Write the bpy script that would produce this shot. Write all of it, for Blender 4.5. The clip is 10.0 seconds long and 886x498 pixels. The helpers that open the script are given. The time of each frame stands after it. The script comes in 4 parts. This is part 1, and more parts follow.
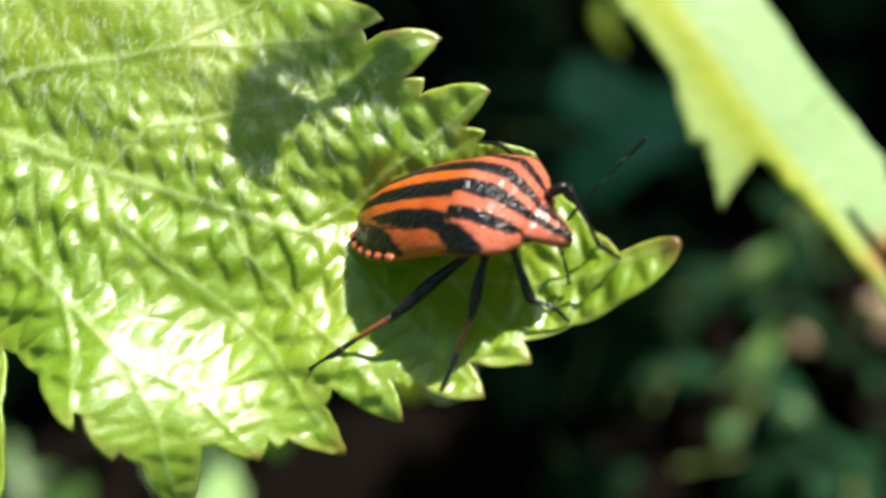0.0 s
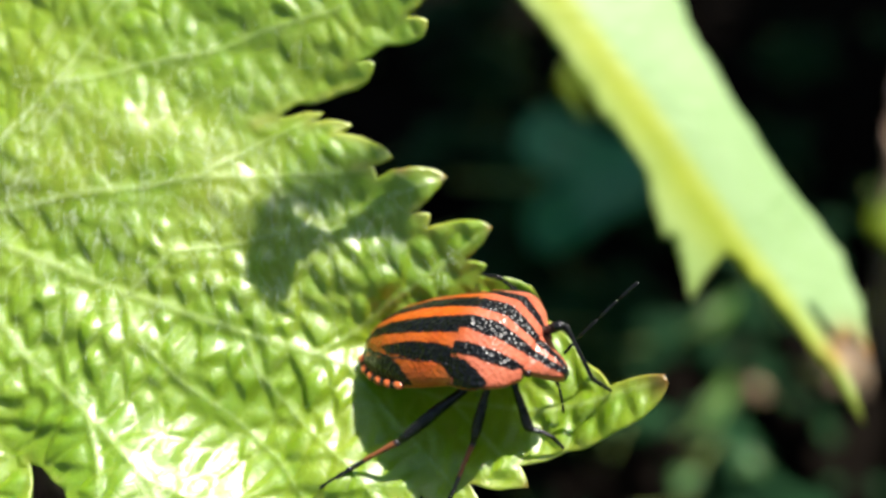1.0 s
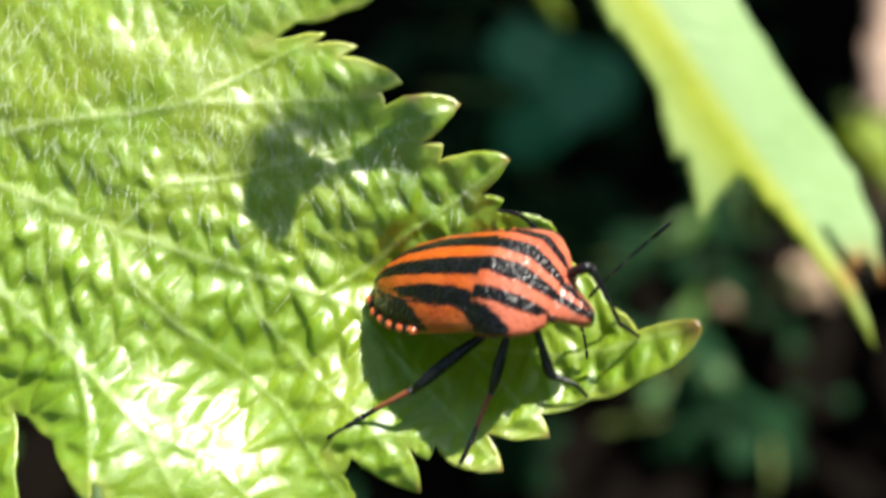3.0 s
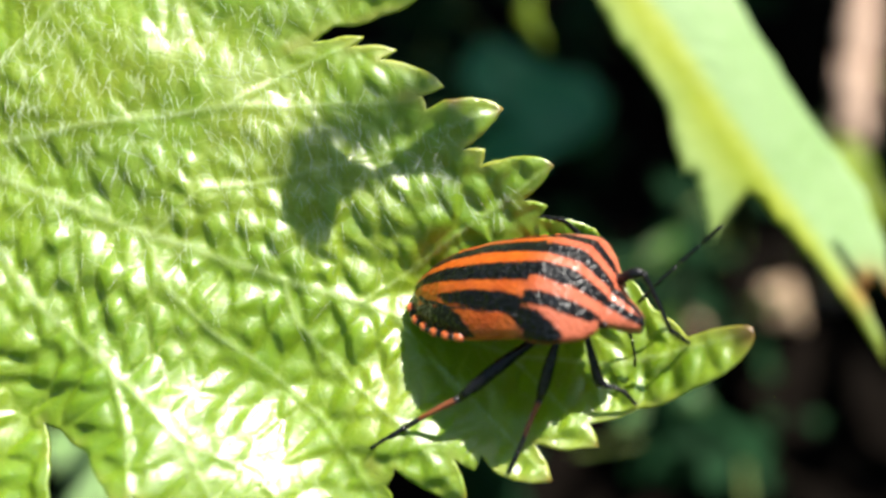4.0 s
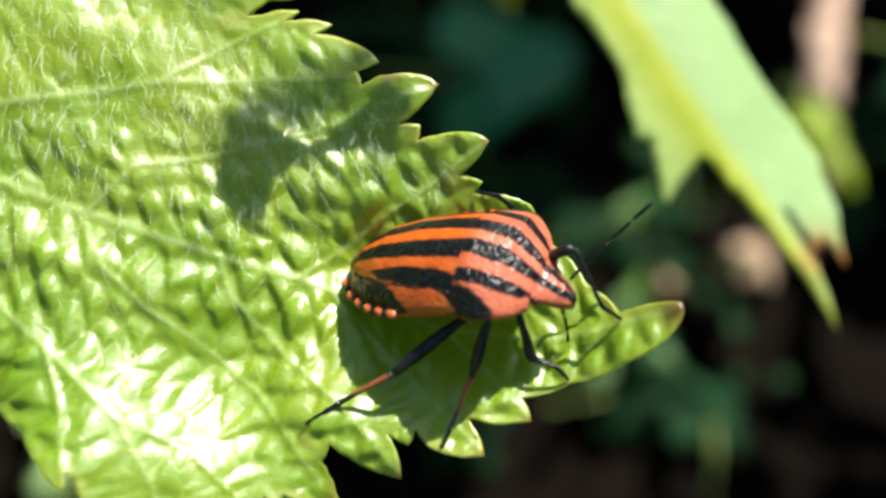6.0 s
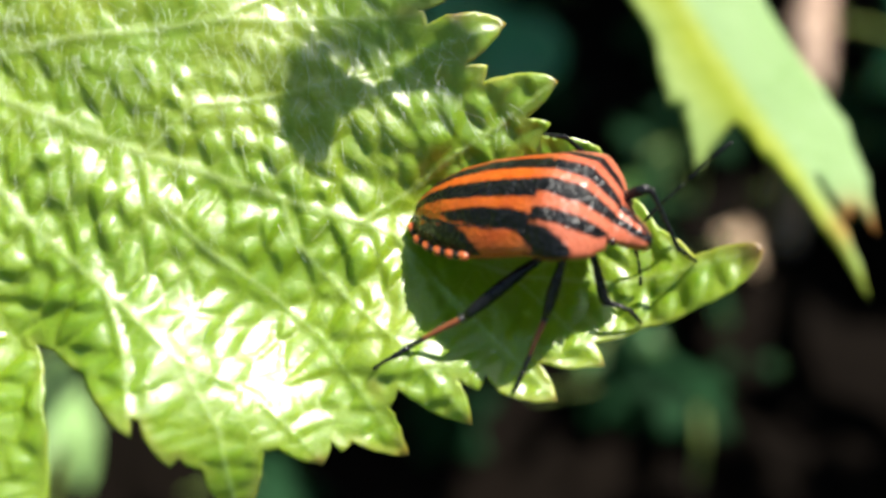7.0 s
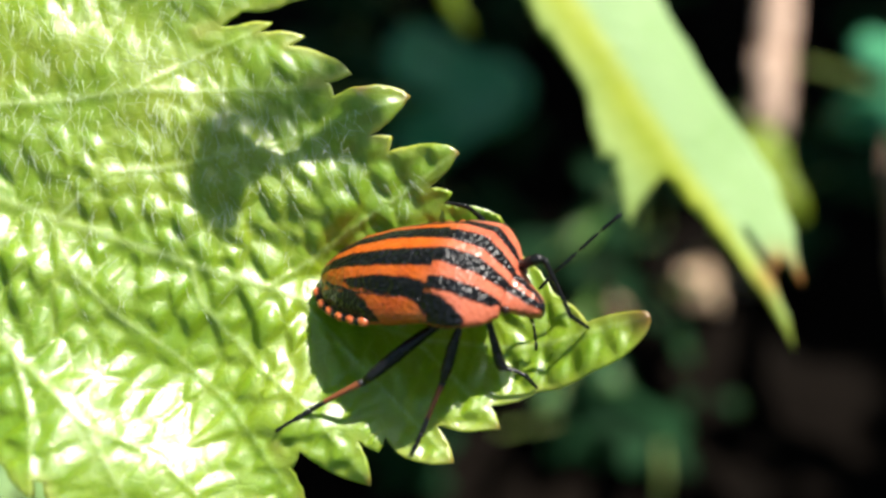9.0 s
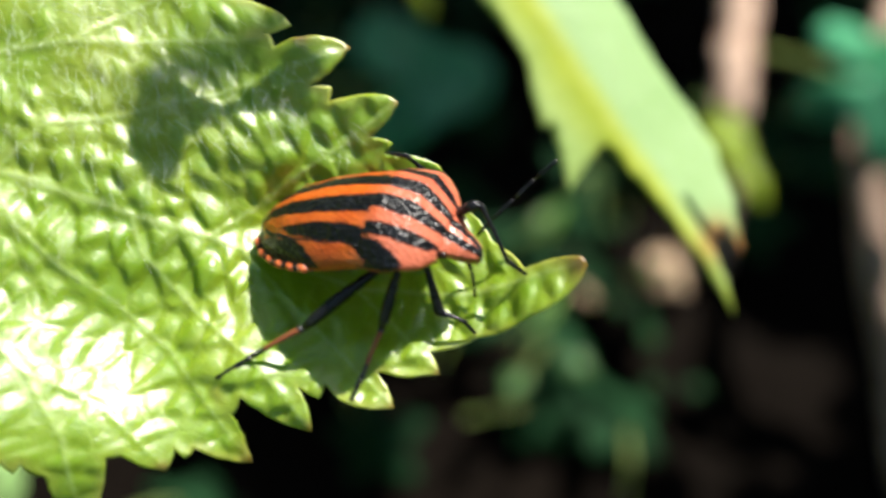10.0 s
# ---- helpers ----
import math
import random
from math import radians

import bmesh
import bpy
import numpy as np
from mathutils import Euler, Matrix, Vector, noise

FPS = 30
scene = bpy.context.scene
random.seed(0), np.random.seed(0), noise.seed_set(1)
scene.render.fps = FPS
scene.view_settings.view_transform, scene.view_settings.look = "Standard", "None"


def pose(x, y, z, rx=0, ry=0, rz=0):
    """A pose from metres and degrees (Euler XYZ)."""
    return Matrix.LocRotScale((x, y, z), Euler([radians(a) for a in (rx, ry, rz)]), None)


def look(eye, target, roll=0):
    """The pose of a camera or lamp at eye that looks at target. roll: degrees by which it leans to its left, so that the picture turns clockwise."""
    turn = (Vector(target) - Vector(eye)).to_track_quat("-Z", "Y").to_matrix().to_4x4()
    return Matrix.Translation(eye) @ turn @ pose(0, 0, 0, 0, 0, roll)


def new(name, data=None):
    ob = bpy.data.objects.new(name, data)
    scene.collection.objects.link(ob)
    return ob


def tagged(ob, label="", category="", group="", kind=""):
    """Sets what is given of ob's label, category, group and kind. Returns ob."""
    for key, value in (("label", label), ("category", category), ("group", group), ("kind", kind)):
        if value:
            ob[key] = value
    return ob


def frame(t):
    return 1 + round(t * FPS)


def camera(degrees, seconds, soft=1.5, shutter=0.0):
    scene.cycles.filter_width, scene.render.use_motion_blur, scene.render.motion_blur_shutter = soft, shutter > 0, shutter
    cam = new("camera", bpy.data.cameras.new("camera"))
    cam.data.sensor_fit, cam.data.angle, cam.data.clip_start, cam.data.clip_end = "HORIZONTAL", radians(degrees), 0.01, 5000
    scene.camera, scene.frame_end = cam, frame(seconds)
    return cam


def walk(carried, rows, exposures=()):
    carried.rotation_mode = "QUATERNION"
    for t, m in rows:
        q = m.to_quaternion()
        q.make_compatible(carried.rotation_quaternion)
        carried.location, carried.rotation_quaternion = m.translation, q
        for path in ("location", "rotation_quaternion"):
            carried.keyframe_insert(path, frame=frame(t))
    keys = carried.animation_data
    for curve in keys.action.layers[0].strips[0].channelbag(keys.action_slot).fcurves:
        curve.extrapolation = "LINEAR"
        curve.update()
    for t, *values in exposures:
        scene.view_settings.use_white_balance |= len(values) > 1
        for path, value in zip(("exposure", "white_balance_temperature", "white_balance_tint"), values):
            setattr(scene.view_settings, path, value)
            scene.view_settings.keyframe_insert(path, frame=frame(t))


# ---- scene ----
MM = 0.001

# ---- camera and its path (millimetres) ----
cam = camera(40, 10.0, soft=2.8, shutter=0.35)
cam.data.dof.use_dof = True
cam.data.dof.focus_distance = 0.057
cam.data.dof.aperture_fstop = 24
PATH = [
    (0, (5.072, -37.729, 40.525), (4.81, -36.442, 39.016), -4.9),
    (0.1, (4.488, -38.418, 39.928), (4.225, -37.121, 38.428), -4.7),
    (0.2, (4.725, -39.358, 39.323), (4.496, -38.036, 37.84), -3.1),
    (0.3, (4.962, -39.962, 39.031), (4.692, -38.659, 37.538), -4.5),
    (0.4, (3.997, -40.061, 39.918), (3.724, -38.759, 38.424), -4.6),
    (0.5, (3.031, -40.075, 41.518), (2.784, -38.747, 40.042), -3.6),
    (0.6, (4.525, -39.901, 42.55), (4.285, -38.563, 41.083), -3.5),
    (0.7, (6.018, -39.646, 42.96), (5.799, -38.315, 41.484), -3.2),
    (0.8, (5.799, -39.506, 43.179), (5.613, -38.183, 41.69), -2.1),
    (0.9, (4.77, -38.848, 44.343), (4.549, -37.509, 42.873), -2.7),
    (1, (2.898, -37.28, 47.004), (2.704, -35.946, 45.526), -1.4),
    (1.1, (1.967, -37.063, 47.149), (1.801, -35.747, 45.652), -0.6),
    (1.2, (1.995, -37.026, 46.221), (1.825, -35.731, 44.706), -1.3),
    (1.3, (2.194, -36.767, 45.293), (2.039, -35.501, 43.752), -1.2),
    (1.4, (3.034, -34.153, 46.983), (2.874, -32.899, 45.433), -1.1),
    (1.5, (3.526, -31.309, 48.289), (3.357, -30.074, 46.725), 0.2),
    (1.6, (2.471, -31.501, 47.411), (2.309, -30.256, 45.854), 0.1),
    (1.7, (1.415, -32.281, 45.637), (1.252, -31.048, 44.071), -1.0),
    (1.8, (1.557, -33.763, 44.062), (1.362, -32.538, 42.493), -2.7),
    (2, (1.961, -35.98, 42.636), (1.825, -34.731, 41.08), -0.5),
    (2.2, (1.428, -35.799, 43.031), (1.354, -34.484, 41.526), 2.4),
    (2.4, (0.501, -35.365, 43.765), (0.359, -34.103, 42.22), -0.2),
    (2.5, (0.206, -35.105, 44.047), (0.084, -33.865, 42.483), 0.3),
    (2.6, (0.091, -34.841, 44.188), (0.018, -33.576, 42.641), 2.5),
    (2.8, (0.058, -34.33, 44.288), (-0.024, -33.063, 42.743), 2.4),
    (2.9, (0.028, -34.091, 44.411), (-0.057, -32.842, 42.851), 2.3),
    (3, (-0.087, -33.87, 44.692), (-0.205, -32.643, 43.117), 0.9),
    (3.1, (-2.164, -33.684, 45.299), (-2.251, -32.505, 43.686), 1.6),
    (3.2, (-4.153, -33.604, 45.712), (-4.197, -32.424, 44.098), 3.3),
    (4.3, (-3.71, -34.416, 42.65), (-3.783, -33.132, 41.118), 2.6),
    (4.4, (-3.743, -33.841, 43.007), (-3.815, -32.601, 41.439), 2.1),
    (4.5, (-3.775, -33.266, 43.364), (-3.821, -32.044, 41.781), 2.9),
    (4.6, (-3.539, -33.267, 43.239), (-3.524, -32.014, 41.681), 5.5),
    (4.7, (-2.976, -33.278, 42.942), (-2.909, -32.02, 41.388), 7.5),
    (4.8, (-2.305, -33.306, 42.587), (-2.242, -32.052, 41.03), 7.4),
    (4.9, (-1.742, -33.361, 42.29), (-1.73, -32.11, 40.729), 5.5),
    (5, (-1.506, -33.451, 42.165), (-1.544, -32.229, 40.582), 3.5),
    (5.1, (-1.571, -33.937, 42.378), (-1.602, -32.733, 40.781), 3.7),
    (5.2, (-1.671, -34.367, 42.799), (-1.686, -33.135, 41.223), 4.5),
    (6.3, (-1.921, -32.573, 44.544), (-1.941, -31.364, 42.95), 4.3),
    (6.4, (-1.957, -32.204, 44.867), (-1.98, -30.99, 43.278), 4.2),
    (6.5, (-2.205, -32.027, 45.032), (-2.206, -30.826, 43.432), 5.0),
    (6.6, (-2.868, -32.328, 44.654), (-2.857, -31.156, 43.033), 5.3),
    (6.8, (-4.841, -33.9, 42.678), (-4.827, -32.72, 41.064), 5.5),
    (6.9, (-5.636, -34.617, 41.777), (-5.616, -33.406, 40.186), 6.0),
    (7, (-5.958, -34.918, 41.399), (-5.931, -33.71, 39.805), 6.2),
    (7.2, (-5.419, -34.885, 41.723), (-5.348, -33.667, 40.138), 8.1),
    (7.4, (-4.586, -34.833, 42.23), (-4.555, -33.617, 40.642), 6.9),
    (7.5, (-4.427, -34.823, 42.333), (-4.413, -33.615, 40.739), 6.2),
    (7.6, (-4.512, -34.938, 42.339), (-4.509, -33.747, 40.732), 5.6),
    (7.8, (-4.96, -35.538, 42.341), (-4.939, -34.373, 40.715), 5.6),
    (8, (-5.249, -35.927, 42.348), (-5.199, -34.687, 40.779), 6.9),
    (8.1, (-5.247, -35.879, 42.39), (-5.183, -34.607, 40.847), 7.7),
    (8.2, (-5.229, -35.751, 42.491), (-5.146, -34.47, 40.958), 8.5),
    (8.4, (-5.09, -35.364, 42.843), (-5.013, -34.107, 41.29), 8.2),
    (8.5, (-4.939, -35.158, 43.078), (-4.872, -33.914, 41.513), 7.7),
    (8.7, (-4.073, -34.824, 43.594), (-4.006, -33.625, 41.994), 7.6),
    (8.8, (-3.503, -34.71, 43.816), (-3.434, -33.479, 42.241), 7.8),
    (9, (-2.86, -34.612, 44.032), (-2.796, -33.36, 42.473), 7.8),
    (9.2, (-3.182, -35.177, 43.931), (-3.132, -33.919, 42.377), 7.0),
    (9.3, (-3.453, -35.669, 43.829), (-3.384, -34.407, 42.279), 7.5),
    (9.4, (-3.68, -36.11, 43.715), (-3.565, -34.835, 42.178), 9.0),
    (9.5, (-3.775, -36.355, 43.606), (-3.68, -35.092, 42.059), 8.2),
    (9.6, (-3.631, -36.436, 43.514), (-3.526, -35.154, 41.983), 8.7),
    (9.7, (-3.241, -36.486, 43.44), (-3.142, -35.181, 41.927), 8.7),
    (9.8, (-2.666, -36.511, 43.377), (-2.555, -35.223, 41.852), 9.1),
    (9.9, (-1.969, -36.521, 43.324), (-1.869, -35.257, 41.776), 8.7),
    (10, (-1.209, -36.522, 43.274), (-1.097, -35.276, 41.713), 9.2),
]


def mm_look(eye, target, roll):
    return look(Vector(eye) * MM, Vector(eye) * MM + (Vector(target) - Vector(eye)), roll)


walk(cam, [(t, mm_look(eye, target, roll)) for t, eye, target, roll in PATH],
     exposures=[(0, 1.1), (10, 1.1)])

# ---- daylight ----
SUN = Vector((0.30, 0.42, 0.86)).normalized()
sun = new("sun", bpy.data.lights.new("sun", "SUN"))
sun.data.energy, sun.data.angle, sun.data.color = 5.0, radians(0.6), (1.0, 0.95, 0.86)
sun.matrix_world = look(SUN * 2, (0, 0, 0))
world = bpy.data.worlds.new("sky")
scene.world = world
world.use_nodes = True
sky = world.node_tree.nodes.new("ShaderNodeTexSky")
sky.sky_type, sky.sun_disc = "NISHITA", False
sky.sun_elevation = math.asin(SUN.z)
sky.sun_rotation = math.atan2(SUN.x, SUN.y)
back = world.node_tree.nodes["Background"]
back.inputs["Strength"].default_value = 0.15
world.node_tree.links.new(sky.outputs[0], back.inputs["Color"])


# ---- materials ----
class Nodes:
    """A short way to write node materials."""

    def __init__(self, name):
        self.mat = bpy.data.materials.new(name)
        self.mat.use_nodes = True
        self.tree = self.mat.node_tree
        self.bsdf = self.tree.nodes["Principled BSDF"]
        self.out = self.tree.nodes["Material Output"]
        self.coord = self.tree.nodes.new("ShaderNodeTexCoord").outputs["Object"]

    def put(self, socket, value):
        if isinstance(value, bpy.types.NodeSocket):
            self.tree.links.new(value, socket)
        elif socket.type == "RGBA" and len(value) == 3:
            socket.default_value = (*value, 1)
        else:
            socket.default_value = value

    def node(self, kind, *values, **named):
        n = self.tree.nodes.new(kind)
        for i, v in enumerate(values):
            if v is not None:
                self.put(n.inputs[i], v)
        for k, v in named.items():
            self.put(n.inputs[k], v)
        return n

    def noise(self, scale, detail=3.0, rough=0.55, where=None):
        return self.node("ShaderNodeTexNoise", Vector=where or self.coord, Scale=scale, Detail=detail, Roughness=rough).outputs["Fac"]

    def voronoi(self, scale, feature="F1", where=None):
        n = self.node("ShaderNodeTexVoronoi", Vector=where or self.coord, Scale=scale)
        n.feature = feature
        return n.outputs["Distance"]

    def ramp(self, fac, stops):
        n = self.node("ShaderNodeValToRGB", fac)
        e = n.color_ramp.elements
        while len(e) < len(stops):
            e.new(0.5)
        for el, (p, c) in zip(e, stops):
            el.position, el.color = p, (*c, 1) if len(c) == 3 else c
        return n.outputs[0]

    def mix(self, fac, a, b, how="MIX"):
        n = self.tree.nodes.new("ShaderNodeMix")
        n.data_type, n.blend_type = "RGBA", how
        for i, v in ((0, fac), (6, a), (7, b)):
            self.put(n.inputs[i], v)
        return n.outputs[2]

    def math(self, op, a, b=0.0, clamp=False):
        n = self.node("ShaderNodeMath", a, b)
        n.operation, n.use_clamp = op, clamp
        return n.outputs[0]

    def attr(self, name):
        n = self.tree.nodes.new("ShaderNodeAttribute")
        n.attribute_name = name
        return n.outputs["Fac"]

    def bump(self, height, distance, strength=1.0):
        return self.node("ShaderNodeBump", Strength=strength, Distance=distance, Height=height).outputs[0]

    def surface(self, color, rough=0.5, normal=None, **more):
        b = self.bsdf
        self.put(b.inputs["Base Color"], color)
        self.put(b.inputs["Roughness"], rough)
        if normal is not None:
            self.put(b.inputs["Normal"], normal)
        for k, v in more.items():
            self.put(b.inputs[k.replace("_", " ")], v)
        return self.mat

    def translucent(self, color, share, normal=None):
        """Lets a share of the light through, as a leaf does."""
        t = self.node("ShaderNodeBsdfTranslucent", color)
        if normal is not None:
            self.put(t.inputs["Normal"], normal)
        m = self.node("ShaderNodeMixShader", share, self.bsdf.outputs[0], t.outputs[0])
        self.tree.links.new(m.outputs[0], self.out.inputs["Surface"])
        return self.mat


def main_leaf_material():
    k = Nodes("young vine leaf")
    big, small = k.noise(90, 3), k.noise(900, 4)
    base = k.ramp(big, [(0.3, (0.18, 0.31, 0.004)), (0.5, (0.25, 0.38, 0.006)), (0.72, (0.36, 0.42, 0.010))])
    base = k.mix(k.math("MULTIPLY", small, 0.4), base, (0.19, 0.36, 0.006))
    base = k.mix(k.math("MULTIPLY", k.attr("pad"), 0.35), base, (0.17, 0.36, 0.005))
    # a web of hair-fine pale veinlets at two sizes
    warp = k.mix(0.0012, k.coord, k.node("ShaderNodeTexNoise", Vector=k.coord, Scale=700).outputs["Color"])
    web = k.ramp(k.voronoi(1050, "DISTANCE_TO_EDGE", warp), [(0.02, (1, 1, 1)), (0.09, (0, 0, 0))])
    fine = k.ramp(k.voronoi(2300, "DISTANCE_TO_EDGE", warp), [(0.02, (1, 1, 1)), (0.08, (0, 0, 0))])
    patch = k.ramp(k.noise(160, 3), [(0.38, (0, 0, 0)), (0.62, (1, 1, 1))])
    base = k.mix(k.math("MULTIPLY", k.math("MULTIPLY", web, patch), 0.28), base, (0.50, 0.60, 0.16))
    base = k.mix(k.math("MULTIPLY", k.math("MULTIPLY", fine, patch), 0.18), base, (0.48, 0.58, 0.14))
    base = k.mix(k.attr("net"), base, (0.42, 0.54, 0.10))
    base = k.mix(k.math("MULTIPLY", k.attr("vein"), 0.62), base, (0.50, 0.62, 0.24))
    speck = k.ramp(k.voronoi(330), [(0.02, (1, 1, 1)), (0.05, (0, 0, 0))])
    base = k.mix(k.math("MULTIPLY", speck, 0.25), base, (0.07, 0.06, 0.02))
    edge = k.math("MULTIPLY", k.attr("rim"), k.ramp(k.noise(300, 2), [(0.4, (0.1, 0.1, 0.1)), (0.6, (0.7, 0.7, 0.7))]))
    base = k.mix(edge, base, (0.46, 0.46, 0.10))
    base = k.mix(k.attr("brown"), base, (0.20, 0.06, 0.012))
    h = k.math("ADD", k.math("MULTIPLY", k.noise(1000, 2), 0.22), k.math("MULTIPLY", k.noise(3600, 2), 0.08))
    h = k.math("SUBTRACT", h, k.math("ADD", k.math("MULTIPLY", web, 0.12), k.math("MULTIPLY", fine, 0.05)))
    n = k.bump(h, 0.0001, 0.5)
    k.surface(base, k.ramp(k.noise(420, 2), [(0.3, (0.44,) * 3), (0.7, (0.56,) * 3)]), n, Specular_IOR_Level=0.7, Coat_Weight=1.0, Coat_Roughness=0.32, Coat_Normal=n,
              Subsurface_Weight=0.8, Subsurface_Radius=(1.0, 1.0, 0.25), Subsurface_Scale=0.00042)
    return k.translucent(k.mix(0.5, base, (0.34, 0.58, 0.006)), 0.36, n)


def leaf_material(name, dark, light, through_color, share=0.35, rough=0.45, size=60, gloss=0.5):
    k = Nodes(name)
    c = k.ramp(k.noise(size, 4), [(0.3, dark), (0.7, light)])
    c = k.mix(k.math("MULTIPLY", k.attr("vein"), 0.5), c, light)
    n = k.bump(k.noise(size * 8, 3), 0.0004, 0.6)
    k.surface(c, rough, n, Specular_IOR_Level=gloss)
    return k.translucent(through_color, share, n)


def side_leaf_material():
    """A young leaf, pale green with sky sheen in its colour past its fold, painted with yellow backlight before it."""
    k = Nodes("leaf with painted backlight")
    pale = k.ramp(k.noise(120, 4), [(0.3, (0.31, 0.49, 0.19)), (0.7, (0.41, 0.59, 0.28))])
    backglow = k.ramp(k.noise(200, 3), [(0.3, (0.38, 0.47, 0.004)), (0.7, (0.52, 0.58, 0.006))])
    c = k.mix(k.attr("backglow"), pale, backglow)
    c = k.mix(k.math("MULTIPLY", k.attr("vein"), 0.6), c, (0.5, 0.6, 0.16))
    c = k.mix(k.attr("brown"), c, (0.52, 0.19, 0.04))
    n = k.bump(k.noise(900, 3), 0.0003, 0.5)
    k.surface(c, 0.5, n)
    return k.translucent(k.mix(0.15, c, (0.6, 0.7, 0.03)), 0.40, n)


def shell_material(name):
    """Orange chitin, pitted, with a coral sky sheen painted in towards the collar, and black bands where the pattern
    value is above zero.
    """
    k = Nodes(name)
    wob = k.math("MULTIPLY", k.math("SUBTRACT", k.noise(2600, 3), 0.5), 0.16)
    band = k.math("ADD", k.attr("band"), wob)
    mask = k.ramp(k.math("ADD", band, 0.5), [(0.46, (0, 0, 0)), (0.55, (1, 1, 1))])
    tone = k.noise(600, 3)
    red = k.mix(k.attr("sheen"), k.ramp(tone, [(0.3, (0.38, 0.058, 0.006)), (0.7, (0.52, 0.112, 0.010))]),
                k.ramp(tone, [(0.3, (0.41, 0.09, 0.045)), (0.7, (0.52, 0.155, 0.088))]))
    pit = k.voronoi(4600)
    red = k.mix(k.ramp(pit, [(0.1, (0.45, 0.45, 0.45)), (0.3, (0, 0, 0))]), red, (0.24, 0.03, 0.008))
    black = k.ramp(k.noise(4200, 3), [(0.45, (0.002, 0.0022, 0.003)), (0.75, (0.010, 0.012, 0.017))])
    col = k.mix(mask, red, black)
    h = k.math("MULTIPLY", k.math("ADD", pit, k.math("MULTIPLY", k.noise(2200, 3), 0.6)), k.math("ADD", k.math("MULTIPLY", mask, 0.40), 0.26))
    h = k.math("ADD", h, k.math("MULTIPLY", mask, -0.3))
    n = k.bump(h, 0.00016, 0.9)
    return k.surface(col, k.mix(mask, (0.29,) * 3, (0.30,) * 3), n, Specular_IOR_Level=k.mix(mask, (0.6,) * 3, (0.30,) * 3))


def shin_material():
    """Rusty orange in the middle of the shin, black towards both ends."""
    k = Nodes("orange shin")
    c = k.ramp(k.noise(900, 3), [(0.3, (0.18, 0.04, 0.015)), (0.7, (0.32, 0.10, 0.04))])
    end = k.math("ADD", k.attr("end"), k.math("MULTIPLY", k.math("SUBTRACT", k.noise(1800, 2), 0.5), 0.5))
    c = k.mix(k.ramp(end, [(0.4, (0, 0, 0)), (0.62, (1, 1, 1))]), c, (0.01, 0.01, 0.012))
    return k.surface(c, 0.38, k.bump(k.noise(4000, 2), 0.00005, 0.7))


def plain_material(name, a, b, rough, size, depth=0.0001, gloss=0.5):
    k = Nodes(name)
    f = k.noise(size, 4)
    return k.surface(k.ramp(f, [(0.3, a), (0.7, b)]), rough, k.bump(k.noise(size * 5, 3), depth, 0.7), Specular_IOR_Level=gloss)


LEAF = main_leaf_material()
SHELL = shell_material("striped chitin")
LEG_BLACK = plain_material("black chitin", (0.004, 0.004, 0.005), (0.012, 0.012, 0.015), 0.24, 1500, 0.00006, 0.35)
LEG_ORANGE = shin_material()
EYE = plain_material("dark eye", (0.02, 0.008, 0.006), (0.06, 0.02, 0.015), 0.2, 900, 0.00002)
HAIR = plain_material("white leaf hair", (0.66, 0.72, 0.55), (0.82, 0.86, 0.74), 0.5, 800, 0.00001)
SIDE_LEAF = side_leaf_material()
# bluish sky reflection on shaded leaves, put into a raised base colour
TEAL_LEAF = leaf_material("leaf tinted with sky sheen", (0.035, 0.27, 0.10), (0.11, 0.44, 0.24), (0.05, 0.22, 0.05), 0.2, 0.35, 40)
# shaded copy of the green leaf: deep shade put into its near-black green
DARK_LEAF = leaf_material("leaf darkened for shade", (0.005, 0.028, 0.009), (0.012, 0.05, 0.018), (0.03, 0.10, 0.015), 0.2, 0.75, 40, 0.12)
MID_LEAF = leaf_material("green leaf", (0.05, 0.13, 0.02), (0.10, 0.22, 0.035), (0.18, 0.36, 0.03), 0.35, 0.45, 50)
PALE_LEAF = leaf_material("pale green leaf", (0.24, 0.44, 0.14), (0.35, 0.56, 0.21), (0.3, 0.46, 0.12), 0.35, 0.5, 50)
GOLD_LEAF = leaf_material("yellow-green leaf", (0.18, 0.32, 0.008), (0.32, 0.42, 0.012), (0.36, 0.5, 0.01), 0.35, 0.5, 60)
FOLIAGE = leaf_material("vine foliage", (0.09, 0.18, 0.025), (0.16, 0.28, 0.04), (0.24, 0.42, 0.04), 0.22, 0.5, 50)
THIN_LEAF = leaf_material("thin young leaf", (0.20, 0.34, 0.02), (0.30, 0.42, 0.04), (0.50, 0.68, 0.04), 0.75, 0.5, 60)
HERB_LEAF = leaf_material("herb leaf", (0.07, 0.18, 0.05), (0.12, 0.26, 0.08), (0.14, 0.28, 0.06), 0.3, 0.5, 60)
DRY_LEAF = leaf_material("dry leaf", (0.34, 0.22, 0.13), (0.60, 0.45, 0.30), (0.35, 0.18, 0.06), 0.25, 0.7, 80)
BARK = plain_material("vine bark", (0.28, 0.17, 0.12), (0.62, 0.46, 0.36), 0.85, 140, 0.002)
STALK = plain_material("green stalk", (0.16, 0.26, 0.05), (0.26, 0.34, 0.09), 0.5, 200, 0.0002)
# soil far below its own tone: the deep shade is in the colour
SOIL = plain_material("soil darkened for shade", (0.0022, 0.0015, 0.001), (0.0045, 0.003, 0.002), 0.95, 22, 0.006, 0.06)


